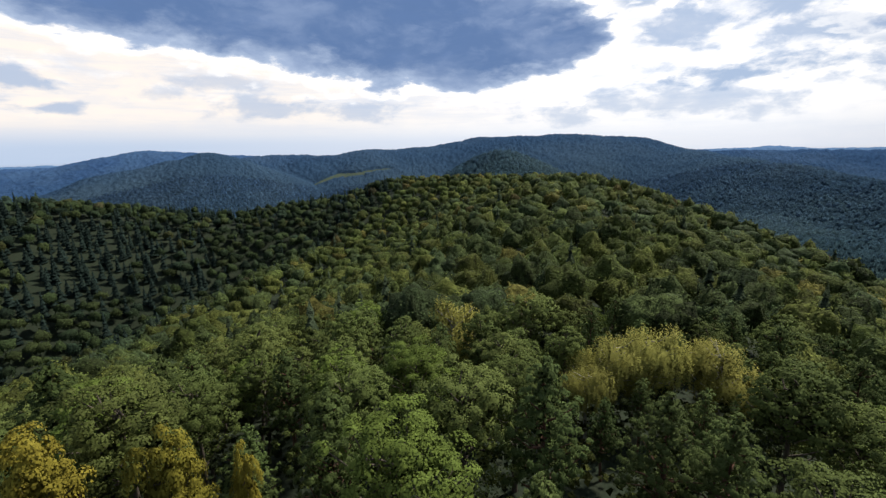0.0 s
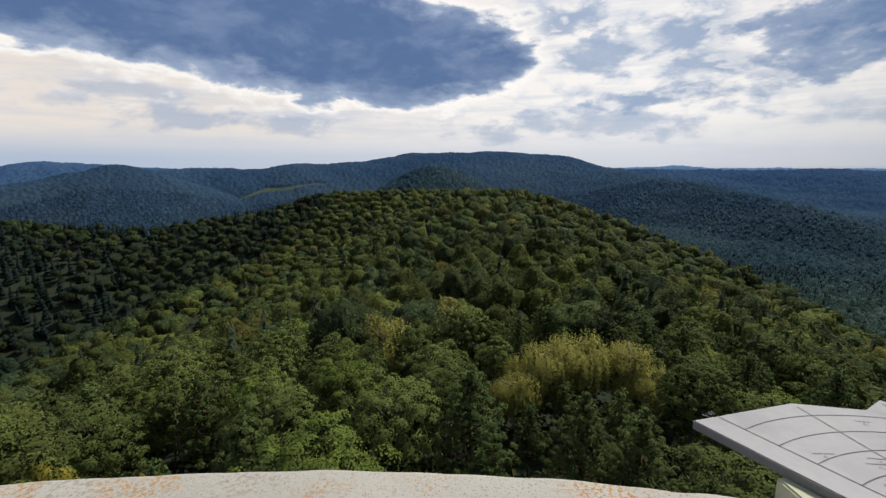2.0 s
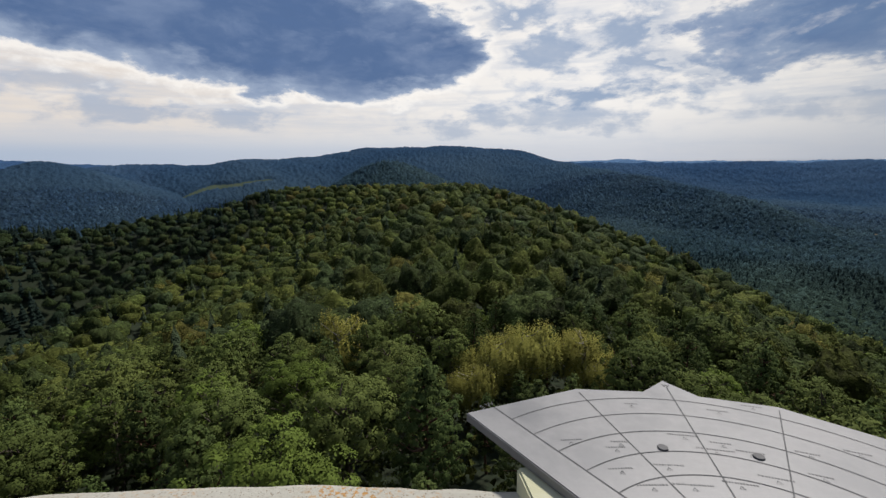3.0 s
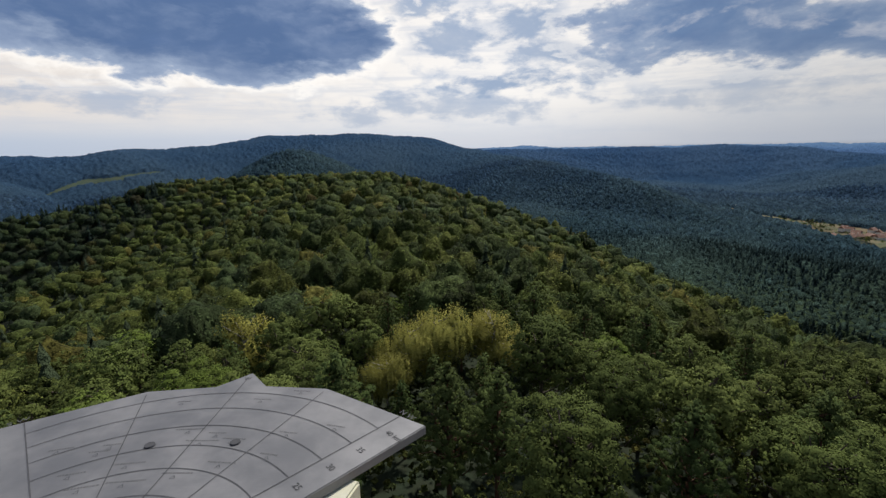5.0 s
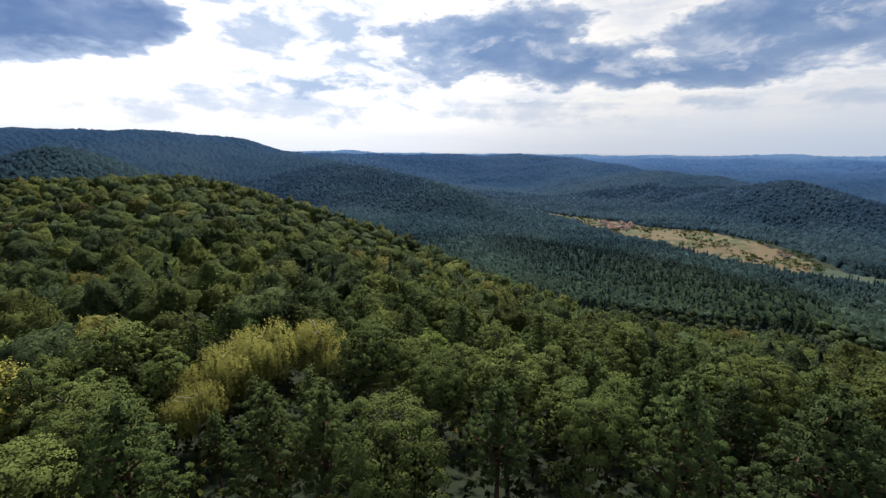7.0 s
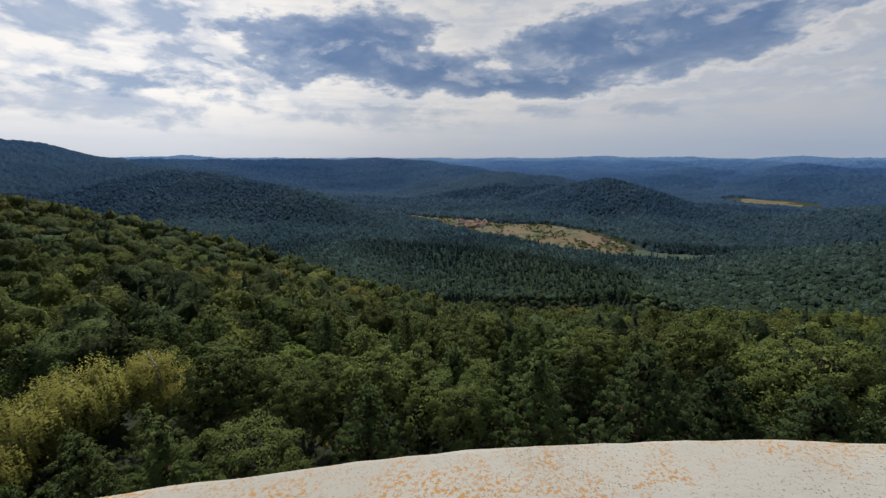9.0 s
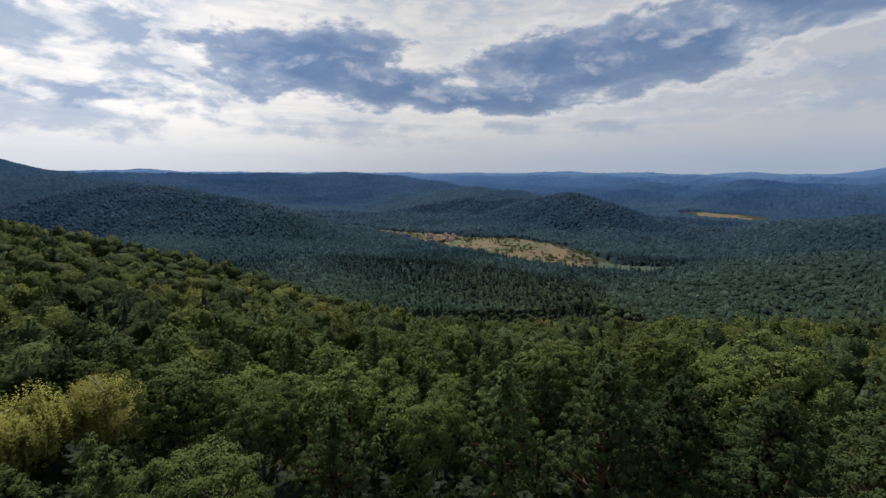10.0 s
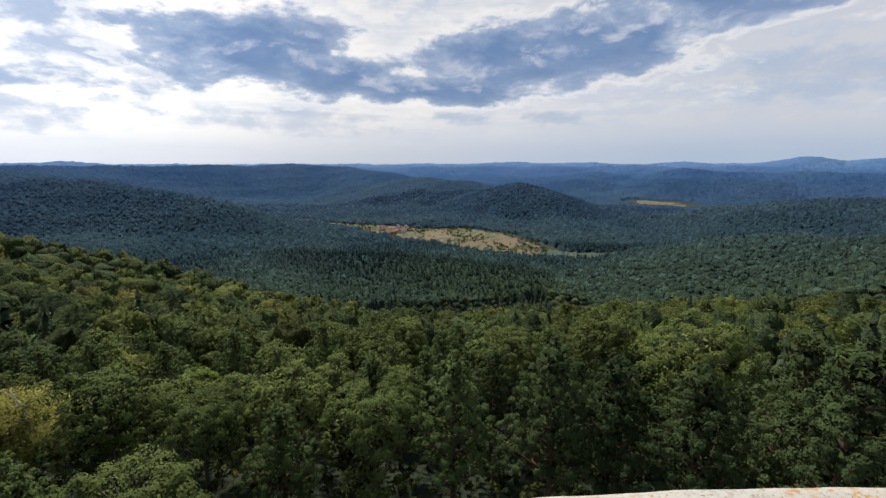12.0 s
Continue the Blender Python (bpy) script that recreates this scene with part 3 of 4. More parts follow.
while tries < 12000 and len(spots) < 310:
    tries += 1
    b, d = rng.uniform(*SECTOR), math.sqrt(rng.uniform(15 ** 2, 68 ** 2))
    x, y, _ = polar(b, d, 0)
    if b > -12 and d < 24 or b > 70 and d < 33:                                  # the gaps round the tower and between the tall pines
        continue
    if min((x - p) ** 2 + (y - s) ** 2 for p, s in spots) < (5.6 if d < 36 else 4.5) ** 2:
        continue
    spots.append((x, y))
    kind = rng.choice(["oak", "pine", "maple", "birch"], p=[0.18, 0.82, 0, 0] if b > 52 else [0.42, 0.54, 0.03, 0.01] if -8 < b < 35 else [0.58, 0.36, 0.05, 0.01])
    # most pines on this side get the colour that stands for shade
    if b > 52 and d < 50 and rng.uniform() < 0.75:
        kind = "fir"
    h = float(hills(np.array([x]), np.array([y]))[0])
    low = 3.0 if d < 36 else 1.0                           # the others stand a little lower than the marked trees
    steep = 36.0 if d < 34 and b > 62 else 28.0 if d < 32 else 26.0 if -13 < b < 13 and d < 42 else 21.0 if d < 48 else 17.0
    plant(kind, rng.integers(0, {"oak": 3, "pine": 3, "fir": 2, "maple": 1, "birch": 2}[kind]), "near" if d < 26 else "mid", x, y,
          max(h + 5.0, min(h + rng.uniform(10.0, 14.5) - low * rng.uniform(0.2, 1), EYE - d * math.tan(radians(steep + rng.uniform(0, 3))))), rng.uniform(0, 360), rng.uniform(0.85, 1.08))


# ---- the woods ----
def scatter(rng, near, far, gap, sector=SECTOR):
    """Places about gap metres apart between two distances; gap may grow with the distance."""
    out, d = [], near
    while d < far:
        g = gap(d)
        count = int(radians(sector[1] - sector[0]) * d / g)
        b = np.radians(np.linspace(*sector, count) + (rng.uniform(-0.5, 0.5) + rng.uniform(-0.42, 0.42, count)) * (sector[1] - sector[0]) / count)
        q = d + rng.uniform(-0.45, 0.45, count) * g
        out.append(np.stack([q * np.sin(b), q * np.cos(b)], 1))
        d += g * 0.93
    p = np.concatenate(out)
    return p[~in_field(p[:, 0], p[:, 1], 6.0 + 9 * patches(p, 14.0))]


def patches(p, scale, shift=0.0):
    """A smooth value from -1 to 1 that varies over the land."""
    x, y = p[:, 0] / scale + shift, p[:, 1] / scale - shift
    return np.sin(x + 1.4 * np.sin(y * 0.7)) * np.sin(y * 1.1 + 1.2 * np.sin(x * 0.8 + 1)) 


GREENS = np.array([(0.104, 0.134, 0.034), (0.130, 0.150, 0.036), (0.080, 0.108, 0.035), (0.180, 0.170, 0.042), (0.074, 0.106, 0.042), (0.142, 0.120, 0.038)])


def tree_tints(rng, p, conifer, dark):
    """A leaf colour for each tree: greens and some yellow ones, dark for the conifers."""
    pick = rng.choice(len(GREENS), len(p), p=[0.33, 0.20, 0.26, 0.05, 0.15, 0.01])
    c = GREENS[pick] * rng.uniform(0.58, 1.16, (len(p), 1))
    c[conifer] = np.array(dark) * rng.uniform(0.75, 1.25, (conifer.sum(), 1))
    return c


def wood_crowns(rng, p, tall, wide, conifer, clumps, per, leaf):
    """Crowns of many trees, each of leafy clumps: cones for conifers, lumpy domes for the rest."""
    h = hills(p[:, 0], p[:, 1])
    tree = np.repeat(np.arange(len(p)), clumps)
    m = len(tree)
    way = unit(rng.normal(size=(m, 3)) + (0, 0, 0.75))
    dome = way * np.stack([wide, wide, tall * 0.34], 1)[tree] * rng.uniform(0.92, 1.02, (m, 1)) + np.stack([0 * tall, 0 * tall, tall * 0.66], 1)[tree]
    t = rng.uniform(0, 1, m) ** 0.75
    ang = rng.uniform(0, 2 * math.pi, m)
    rad = wide[tree] * 1.0 * (1.03 - t)
    cone = np.stack([rad * np.cos(ang), rad * np.sin(ang), tall[tree] * (0.25 + 0.75 * t)], 1)
    con = conifer[tree][:, None]
    centre = np.where(con, cone, dome) + np.stack([p[:, 0], p[:, 1], h], 1)[tree]
    out = np.where(con, unit(np.stack([np.cos(ang), np.sin(ang), 0 * ang + 0.7], 1)), way)
    size = (wide[tree] * np.where(conifer[tree], 0.20, 0.22) * rng.uniform(0.75, 1.25, m))[:, None]
    own = np.repeat(np.arange(m), per)
    spoke = unit(rng.normal(size=(m * per, 3)) * 0.8 + out[own] * 0.9 + (0, 0, 0.3))
    pos = centre[own] + spoke * size[own] * (1, 1, 0.7)
    v, f = leaves(rng, pos, unit(spoke + rng.normal(size=(m * per, 3)) * 0.18), leaf * 1.2, leaf * 0.9)
    lift = np.stack([p[:, 0], p[:, 1], h + tall * np.where(conifer, 0.5, 0.62)], 1)
    broad = wide * np.where(conifer, 0.3, 0.62)
    inner = inner_leaves(rng, lift, np.stack([broad, broad, tall * np.where(conifer, 0.3, 0.2)], 1), 6, min(1.6, leaf * 1.8))
    v, f = joined([(v, f), inner])
    who = np.concatenate([np.repeat(tree[own], 4), np.repeat(np.arange(len(p)), 24)])
    middle = np.stack([p[:, 0], p[:, 1], h + tall * 0.5], 1)
    round_way = unit((v - middle[who]) / np.stack([wide, wide, tall * 0.4], 1)[who])
    clump_way = np.concatenate([np.repeat(spoke, 4, axis=0), round_way[len(spoke) * 4:]])
    return v, f, who, unit(round_way * 0.85 + clump_way * 0.35)


def spruces(rng, p, tall, wide, tiers=4, points=7):
    """Conifers of ragged tiers of boughs, one below the other."""
    m = len(p)
    base = np.stack([p[:, 0], p[:, 1], hills(p[:, 0], p[:, 1])], 1)
    verts, ways = [], []
    for k in range(tiers):
        low, tip = 1 - (k + 1) / tiers * 0.97, 1 - k / tiers * 0.80
        ang = rng.uniform(0, 6.28, (m, 1)) + np.arange(points) * 2 * math.pi / points + rng.normal(size=(m, points)) * 0.12
        r = wide[:, None] * (1.05 - low) * rng.uniform(0.72, 1.18, (m, points))
        rim = np.stack([np.cos(ang) * r, np.sin(ang) * r, tall[:, None] * (low + rng.normal(size=(m, points)) * 0.025)], -1)
        top = np.stack([0 * tall, 0 * tall, tall * tip], 1)[:, None]
        verts.append(np.concatenate([rim, top], 1))
        ways.append(np.concatenate([np.stack([np.cos(ang), np.sin(ang), 0 * ang + 0.45], -1), np.zeros((m, 1, 3)) + (0, 0, 1.0)], 1))
    v = np.concatenate(verts, 1) + base[:, None]
    way = unit(np.concatenate(ways, 1) + (0, 0, 0.35))
    step = points + 1
    f = np.array([(k * step + s, k * step + (s + 1) % points, k * step + points) for k in range(tiers) for s in range(points)])
    faces = (f[None] + (np.arange(m) * tiers * step)[:, None, None]).reshape(-1, 3)
    return v.reshape(-1, 3), faces, np.repeat(np.arange(m), tiers * step), way.reshape(-1, 3)


def ball(level, floor):
    """The upper part of a round ball of small faces."""
    bm = bmesh.new()
    bmesh.ops.create_icosphere(bm, subdivisions=level, radius=1)
    bmesh.ops.delete(bm, geom=[f for f in bm.faces if f.calc_center_median().z < floor], context="FACES")
    bm.verts.index_update()
    v = np.array([p.co[:] for p in bm.verts])
    f = np.array([[p.index for p in q.verts] for q in bm.faces])
    bm.free()
    return v, f


def lumpy_crowns(rng, level, lobes, count=14, floor=-0.3):
    """Crown shapes of many rounded boughs that swell out of one body."""
    v, f = ball(level, floor)
    shapes = []
    for c in range(count):
        way = unit(rng.normal(size=(lobes, 3)) + (0, 0, 0.45))
        size, amp = rng.uniform(0.24, 0.46, lobes), rng.uniform(0.12, 0.45, lobes)
        apart = np.arccos(np.clip(v @ way.T, -1, 1))
        swell = (amp * np.sqrt(np.clip(1 - (apart / size) ** 2, 0, 1))).max(1)
        w = v * (0.70 + swell + rng.normal(size=len(v)) * 0.055)[:, None]
        w[:, 2] += rng.normal(size=len(v)) * 0.03
        shapes.append(w)
    return np.array(shapes), f


def dome_crowns(rng, p, tall, wide, shapes, faces, cards, leaf):
    """Broadleaf crowns of many trees as lumpy domes, with sprays of leaves that break their outline."""
    m = len(p)
    base = np.stack([p[:, 0], p[:, 1], hills(p[:, 0], p[:, 1]) + tall * 0.58], 1)
    ang = rng.uniform(0, 2 * math.pi, m)
    c, s = np.cos(ang)[:, None], np.sin(ang)[:, None]
    t = shapes[rng.integers(0, len(shapes), m)]
    v = np.stack([(t[..., 0] * c - t[..., 1] * s) * wide[:, None], (t[..., 0] * s + t[..., 1] * c) * wide[:, None], t[..., 2] * tall[:, None] * 0.38], -1) + base[:, None]
    count = v.shape[1]
    tris = (faces[None] + (np.arange(m) * count)[:, None, None]).reshape(-1, 3)
    own = np.repeat(np.arange(m), count)
    if not cards:
        return v.reshape(-1, 3), tris, own
    who = np.repeat(np.arange(m), cards)
    spot = v[who, rng.integers(0, count, len(who))]
    out = unit((spot - base[who]) / np.stack([wide, wide, tall * 0.4], 1)[who])
    pos = spot + out * rng.uniform(-0.25, 0.7, (len(who), 1)) * leaf + rng.normal(size=(len(who), 3)) * wide[who, None] * 0.07
    lv, lf = leaves(rng, pos, unit(out + rng.normal(size=out.shape) * 0.35 + (0, 0, 0.25)), leaf * 1.2, leaf * 0.9)
    lf = np.concatenate([lf[:, [0, 1, 2]], lf[:, [0, 2, 3]]]) + m * count
    return np.concatenate([v.reshape(-1, 3), lv]), np.concatenate([tris, lf]), np.concatenate([own, np.repeat(who, 4)])


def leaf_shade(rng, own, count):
    """Shade inside a crown, painted: its body is darker than the sprays round it."""
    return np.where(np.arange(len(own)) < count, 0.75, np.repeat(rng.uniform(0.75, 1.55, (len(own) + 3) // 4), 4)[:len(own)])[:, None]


def woods(name, seed, near, far, gap, tall, level, lobes, cards, leaf, label):
    rng = np.random.default_rng(seed)
    p = scatter(rng, near, far, gap)
    d = np.hypot(p[:, 0], p[:, 1])
    bearing = np.degrees(np.arctan2(p[:, 0], p[:, 1]))
    conifer = rng.uniform(size=len(p)) < 0.05
    left_side = np.interp(bearing, [-90, -69, -62, -53, -47, -40, -31], [110, 140, 175, 225, 270, 315, 420])   # beyond the spur the conifers begin
    conifer |= (bearing < -30) & (d > left_side) & (patches(p, 45.0) + rng.normal(size=len(p)) * 0.45 > 0.12)
    conifer |= (bearing > 14) & (bearing < 66) & (d > 235) & (patches(p, 90.0) + rng.normal(size=len(p)) * 0.3 > -0.1)
    high = tall * rng.uniform(0.78, 1.14, len(p)) * np.where(conifer, 1.05, 1.0)
    wide = gap(d) * rng.uniform(0.44, 0.68, len(p)) * np.where(conifer, 0.66, 1.0)
    tint = tree_tints(rng, p, conifer, (0.046, 0.062, 0.036))
    shaded = np.clip((d - left_side) / 60, 0, 1) * (bearing < -28) + np.clip((bearing - 20) / 14, 0, 1) * np.clip((68 - bearing) / 6, 0, 1) * np.clip((d - 215) / 90, 0, 1)    # stands down in the valleys, shade painted into their leaf colour
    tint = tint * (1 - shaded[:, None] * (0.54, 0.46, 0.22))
    even = (np.clip((bearing - 62) / 8, 0, 1) * np.clip((d - 230) / 90, 0, 1))[:, None]       # the even stand on the far side of the valley
    tint = tint * (1 - even) + even * np.array((0.066, 0.096, 0.050)) * np.exp(rng.normal(size=(len(p), 1)) * 0.16)
    wide = wide * (1 + 0.16 * even[:, 0])
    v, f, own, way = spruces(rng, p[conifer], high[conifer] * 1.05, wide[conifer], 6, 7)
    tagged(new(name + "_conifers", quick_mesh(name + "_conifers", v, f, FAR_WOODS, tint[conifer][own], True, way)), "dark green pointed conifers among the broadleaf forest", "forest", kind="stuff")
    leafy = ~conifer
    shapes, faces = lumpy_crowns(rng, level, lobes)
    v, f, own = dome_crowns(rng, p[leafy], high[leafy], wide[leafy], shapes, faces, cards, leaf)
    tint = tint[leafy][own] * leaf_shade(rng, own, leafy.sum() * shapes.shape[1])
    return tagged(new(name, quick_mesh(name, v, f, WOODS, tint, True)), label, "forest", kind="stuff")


woods("woodland", 21, 61, 167, lambda d: 7.8 + 0 * d, 13.5, 3, 18, 620, 0.36, "dense green mixed forest on the ridge")
woods("ridge_woodland", 22, 170, 520, lambda d: 8.8 + 0 * d, 13.5, 2, 9, 120, 0.66, "mixed forest of conifers and broadleaf trees over the ridge")


def far_woods(name, seed, near, far, gap, tall, greens, then, label, round_off, sides=5, level=2):
    """Distant trees: each a small pointed or rounded crown of a few faces."""
    rng = np.random.default_rng(seed)
    p = scatter(rng, near, far, gap, (-78, 102))
    d = np.hypot(p[:, 0], p[:, 1])
    bearing = np.degrees(np.arctan2(p[:, 0], p[:, 1]))
    conifer = patches(p, 120.0) + rng.normal(size=len(p)) * 0.4 + np.clip((64 - bearing) / 40, -0.7, 0.1) > 0.45
    ridge = np.interp(bearing, [24, 29, 37.4, 45, 52.4, 60, 66], [900, 850, 760, 690, 640, 590, 545])
    stand = np.clip(1.6 - np.abs(d - ridge + 10) / 75, 0, 1) * np.clip((bearing - 26) / 6, 0, 1) * np.clip((68 - bearing) / 4, 0, 1)      # a tall dark stand on the low ridge in the valley
    edge_wood = np.clip(1.4 - np.abs(d - 895) / 45, 0, 1) * (bearing > 62.5) * (bearing < 80)
    stand = np.maximum(stand, edge_wood)
    conifer |= rng.uniform(size=len(p)) < stand * 0.6
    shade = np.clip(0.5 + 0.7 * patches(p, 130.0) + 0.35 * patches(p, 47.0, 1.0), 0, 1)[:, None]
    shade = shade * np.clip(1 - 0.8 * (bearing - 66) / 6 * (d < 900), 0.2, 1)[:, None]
    # tints blend outwards into the bluer belt, so haze is in the colour
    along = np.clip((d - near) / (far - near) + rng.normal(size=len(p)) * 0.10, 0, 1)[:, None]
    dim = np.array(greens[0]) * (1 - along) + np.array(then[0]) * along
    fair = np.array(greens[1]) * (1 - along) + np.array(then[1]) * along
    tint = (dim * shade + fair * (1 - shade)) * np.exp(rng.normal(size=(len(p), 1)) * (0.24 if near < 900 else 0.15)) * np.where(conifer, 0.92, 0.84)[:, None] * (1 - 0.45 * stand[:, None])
    wide = gap(d) * rng.uniform(0.52, 0.72, len(p)) * np.exp(rng.normal(size=len(p)) * 0.16)
    high = tall * rng.uniform(0.66, 1.22, len(p)) * np.where(conifer, 1.1, 0.95)
    if near < 900:
        v, f, own, way = spruces(rng, p[conifer], high[conifer] * 1.1, wide[conifer] * 0.95, 3, 6)
        tagged(new(name + "_conifers", quick_mesh(name + "_conifers", v, f, FAR_WOODS, tint[conifer][own], True, way)), "dark pointed conifers standing in the valley", "forest", kind="stuff")
        p, wide, high, tint = p[~conifer], wide[~conifer], high[~conifer], tint[~conifer]
        v, f, own = dome_crowns(rng, p, high, wide, *lumpy_crowns(rng, level, 7, 30), 0, 1.0)
        middle = np.stack([p[:, 0], p[:, 1], hills(p[:, 0], p[:, 1]) + high * 0.5], 1)
        way = unit(unit((v - middle[own]) / np.stack([wide, wide, high * 0.4], 1)[own]) * 0.6 + (0, 0, 0.8))
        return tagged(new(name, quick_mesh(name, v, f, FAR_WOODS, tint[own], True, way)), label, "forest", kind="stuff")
    m = len(p)
    base = np.stack([p[:, 0], p[:, 1], hills(p[:, 0], p[:, 1])], 1)
    turn = rng.uniform(0, 6.28, (m, 1)) + np.arange(sides) * 2 * math.pi / sides
    skirt = np.stack([np.cos(turn) * wide[:, None] * 1.05, np.sin(turn) * wide[:, None] * 1.05, np.zeros((m, sides)) + high[:, None] * 0.12], -1)
    mid_w = wide[:, None] * rng.uniform(0.62, 0.92, (m, sides))
    mid = np.stack([np.cos(turn + 0.4) * mid_w, np.sin(turn + 0.4) * mid_w, high[:, None] * 0.72 * rng.uniform(0.9, 1.08, (m, sides))], -1)
    peak = np.concatenate([rng.normal(size=(m, 2)) * wide[:, None] * 0.15, high[:, None]], 1)[:, None]
    local = np.concatenate([skirt, mid, peak], 1)
    v = (local + base[:, None]).reshape(-1, 3)
    f = []
    for s in range(sides):
        t = (s + 1) % sides
        f += [(s, t, sides + s), (t, sides + t, sides + s), (sides + s, sides + t, 2 * sides)]
    faces = (np.array(f)[None] + (np.arange(m) * (2 * sides + 1))[:, None, None]).reshape(-1, 3)
    slope = np.stack([(hills(p[:, 0] - 8, p[:, 1]) - hills(p[:, 0] + 8, p[:, 1])) / 16, (hills(p[:, 0], p[:, 1] - 8) - hills(p[:, 0], p[:, 1] + 8)) / 16, np.ones(m)], 1)
    out = unit(local - np.stack([0 * high, 0 * high, high * 0.3], 1)[:, None])
    way = unit(unit(slope)[:, None] * (2 - round_off) + out * round_off).reshape(-1, 3)
    return tagged(new(name, quick_mesh(name, v, faces, FAR_WOODS, np.repeat(tint, 2 * sides + 1, axis=0), True, way)), label, "forest", kind="stuff")


# dark and light stands of each forest belt, bluer outwards: painted haze
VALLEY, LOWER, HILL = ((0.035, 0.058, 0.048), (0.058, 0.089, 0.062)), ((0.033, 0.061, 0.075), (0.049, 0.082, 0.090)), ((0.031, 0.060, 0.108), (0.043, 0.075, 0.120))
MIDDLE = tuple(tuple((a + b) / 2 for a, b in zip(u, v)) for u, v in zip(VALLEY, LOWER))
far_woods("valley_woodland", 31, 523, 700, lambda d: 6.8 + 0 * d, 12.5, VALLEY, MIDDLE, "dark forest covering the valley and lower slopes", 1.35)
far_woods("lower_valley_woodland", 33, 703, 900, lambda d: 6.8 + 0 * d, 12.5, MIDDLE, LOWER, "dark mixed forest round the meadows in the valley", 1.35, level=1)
far_woods("lower_hill_woodland", 35, 903, 1760, lambda d: 8.2 + 0.0025 * (d - 900), 12.5, LOWER, HILL, "forest on the lower hills, blue haze painted into its colour", 1.1, 4)


# the lower leaves that close the woods between the crowns
rng = np.random.default_rng(53)
bearings = np.radians(np.arange(-80, 104, 0.3))
reach = np.concatenate([np.arange(515, 900, 7.0), np.arange(900, 1745, 10.0)])
rr, bb = np.meshgrid(reach, bearings, indexing="ij")
rr = rr + rng.uniform(-3, 3, rr.shape)
p = np.stack([rr * np.sin(bb), rr * np.cos(bb)], -1).reshape(-1, 2)
d, land = rr.reshape(-1), hills(p[:, 0], p[:, 1])
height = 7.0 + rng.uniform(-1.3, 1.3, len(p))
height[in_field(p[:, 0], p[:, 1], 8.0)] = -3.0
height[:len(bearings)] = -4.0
# hazy belt colours, times 0.66 to paint in shade between the crowns
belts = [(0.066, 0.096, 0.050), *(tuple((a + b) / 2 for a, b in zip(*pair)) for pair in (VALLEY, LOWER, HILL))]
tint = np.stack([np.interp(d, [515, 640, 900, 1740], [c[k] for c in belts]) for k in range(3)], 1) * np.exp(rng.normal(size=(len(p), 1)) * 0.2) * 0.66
a, b = np.meshgrid(np.arange(len(reach) - 1), np.arange(len(bearings) - 1), indexing="ij")
start = (a * len(bearings) + b).reshape(-1)
quads = np.stack([start, start + len(bearings), start + len(bearings) + 1, start + 1], 1)
tagged(new("forest_canopy", quick_mesh("forest_canopy", np.stack([p[:, 0], p[:, 1], land + height], 1), quads[:, ::-1], FAR_WOODS, tint, True)), "dense leaves between the crowns of the valley forest, shade and haze painted in", "forest", kind="stuff")

# the closed roof of leaves of the distant forests, too far off for single crowns
rng = np.random.default_rng(51)
bearings = np.radians(np.arange(-80, 104, 0.16))
reach = [1730.0]
while reach[-1] < 4850:
    reach.append(reach[-1] + 6.5 + (reach[-1] - 1350) * 0.0042)
reach = np.array(reach)
rr, bb = np.meshgrid(reach, bearings, indexing="ij")
rr = rr + rng.uniform(-0.3, 0.3, rr.shape) * (6.5 + (rr - 1350) * 0.0042)
bb = bb + rng.uniform(-0.3, 0.3, bb.shape) * radians(0.16)
p = np.stack([rr * np.sin(bb), rr * np.cos(bb)], -1).reshape(-1, 2)
d, land = rr.reshape(-1), hills(p[:, 0], p[:, 1])
height = 9.0 + rng.uniform(-1, 1, len(p)) * (2.4 + d * 0.0008) + 1.2 * patches(p, 23.0)
height[in_field(p[:, 0], p[:, 1], 4.0)] = -3.0
height[:len(bearings)] = -4.0
shade = np.clip(0.5 + 0.6 * patches(p, 150.0) + 0.3 * patches(p, 57.0, 1.0) + rng.normal(size=len(p)) * 0.22, 0, 1)
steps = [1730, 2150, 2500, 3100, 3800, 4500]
# haze put into the leaf colour: bluer and paler with each step out
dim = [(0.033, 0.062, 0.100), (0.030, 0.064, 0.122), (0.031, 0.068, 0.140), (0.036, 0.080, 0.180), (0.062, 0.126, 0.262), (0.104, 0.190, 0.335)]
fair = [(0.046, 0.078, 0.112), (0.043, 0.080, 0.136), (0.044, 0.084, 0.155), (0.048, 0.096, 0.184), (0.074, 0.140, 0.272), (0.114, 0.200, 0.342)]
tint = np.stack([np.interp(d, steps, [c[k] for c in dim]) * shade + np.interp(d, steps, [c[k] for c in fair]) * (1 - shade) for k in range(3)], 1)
a, b = np.meshgrid(np.arange(len(reach) - 1), np.arange(len(bearings) - 1), indexing="ij")
start = (a * len(bearings) + b).reshape(-1)
quads = np.stack([start, start + len(bearings), start + len(bearings) + 1, start + 1], 1)
tagged(new("distant_woodland", quick_mesh("distant_woodland", np.stack([p[:, 0], p[:, 1], land + height], 1), quads[:, ::-1], FAR_WOODS, tint, True)), "forest canopy over the distant hills, haze painted into its colour", "forest", kind="stuff")

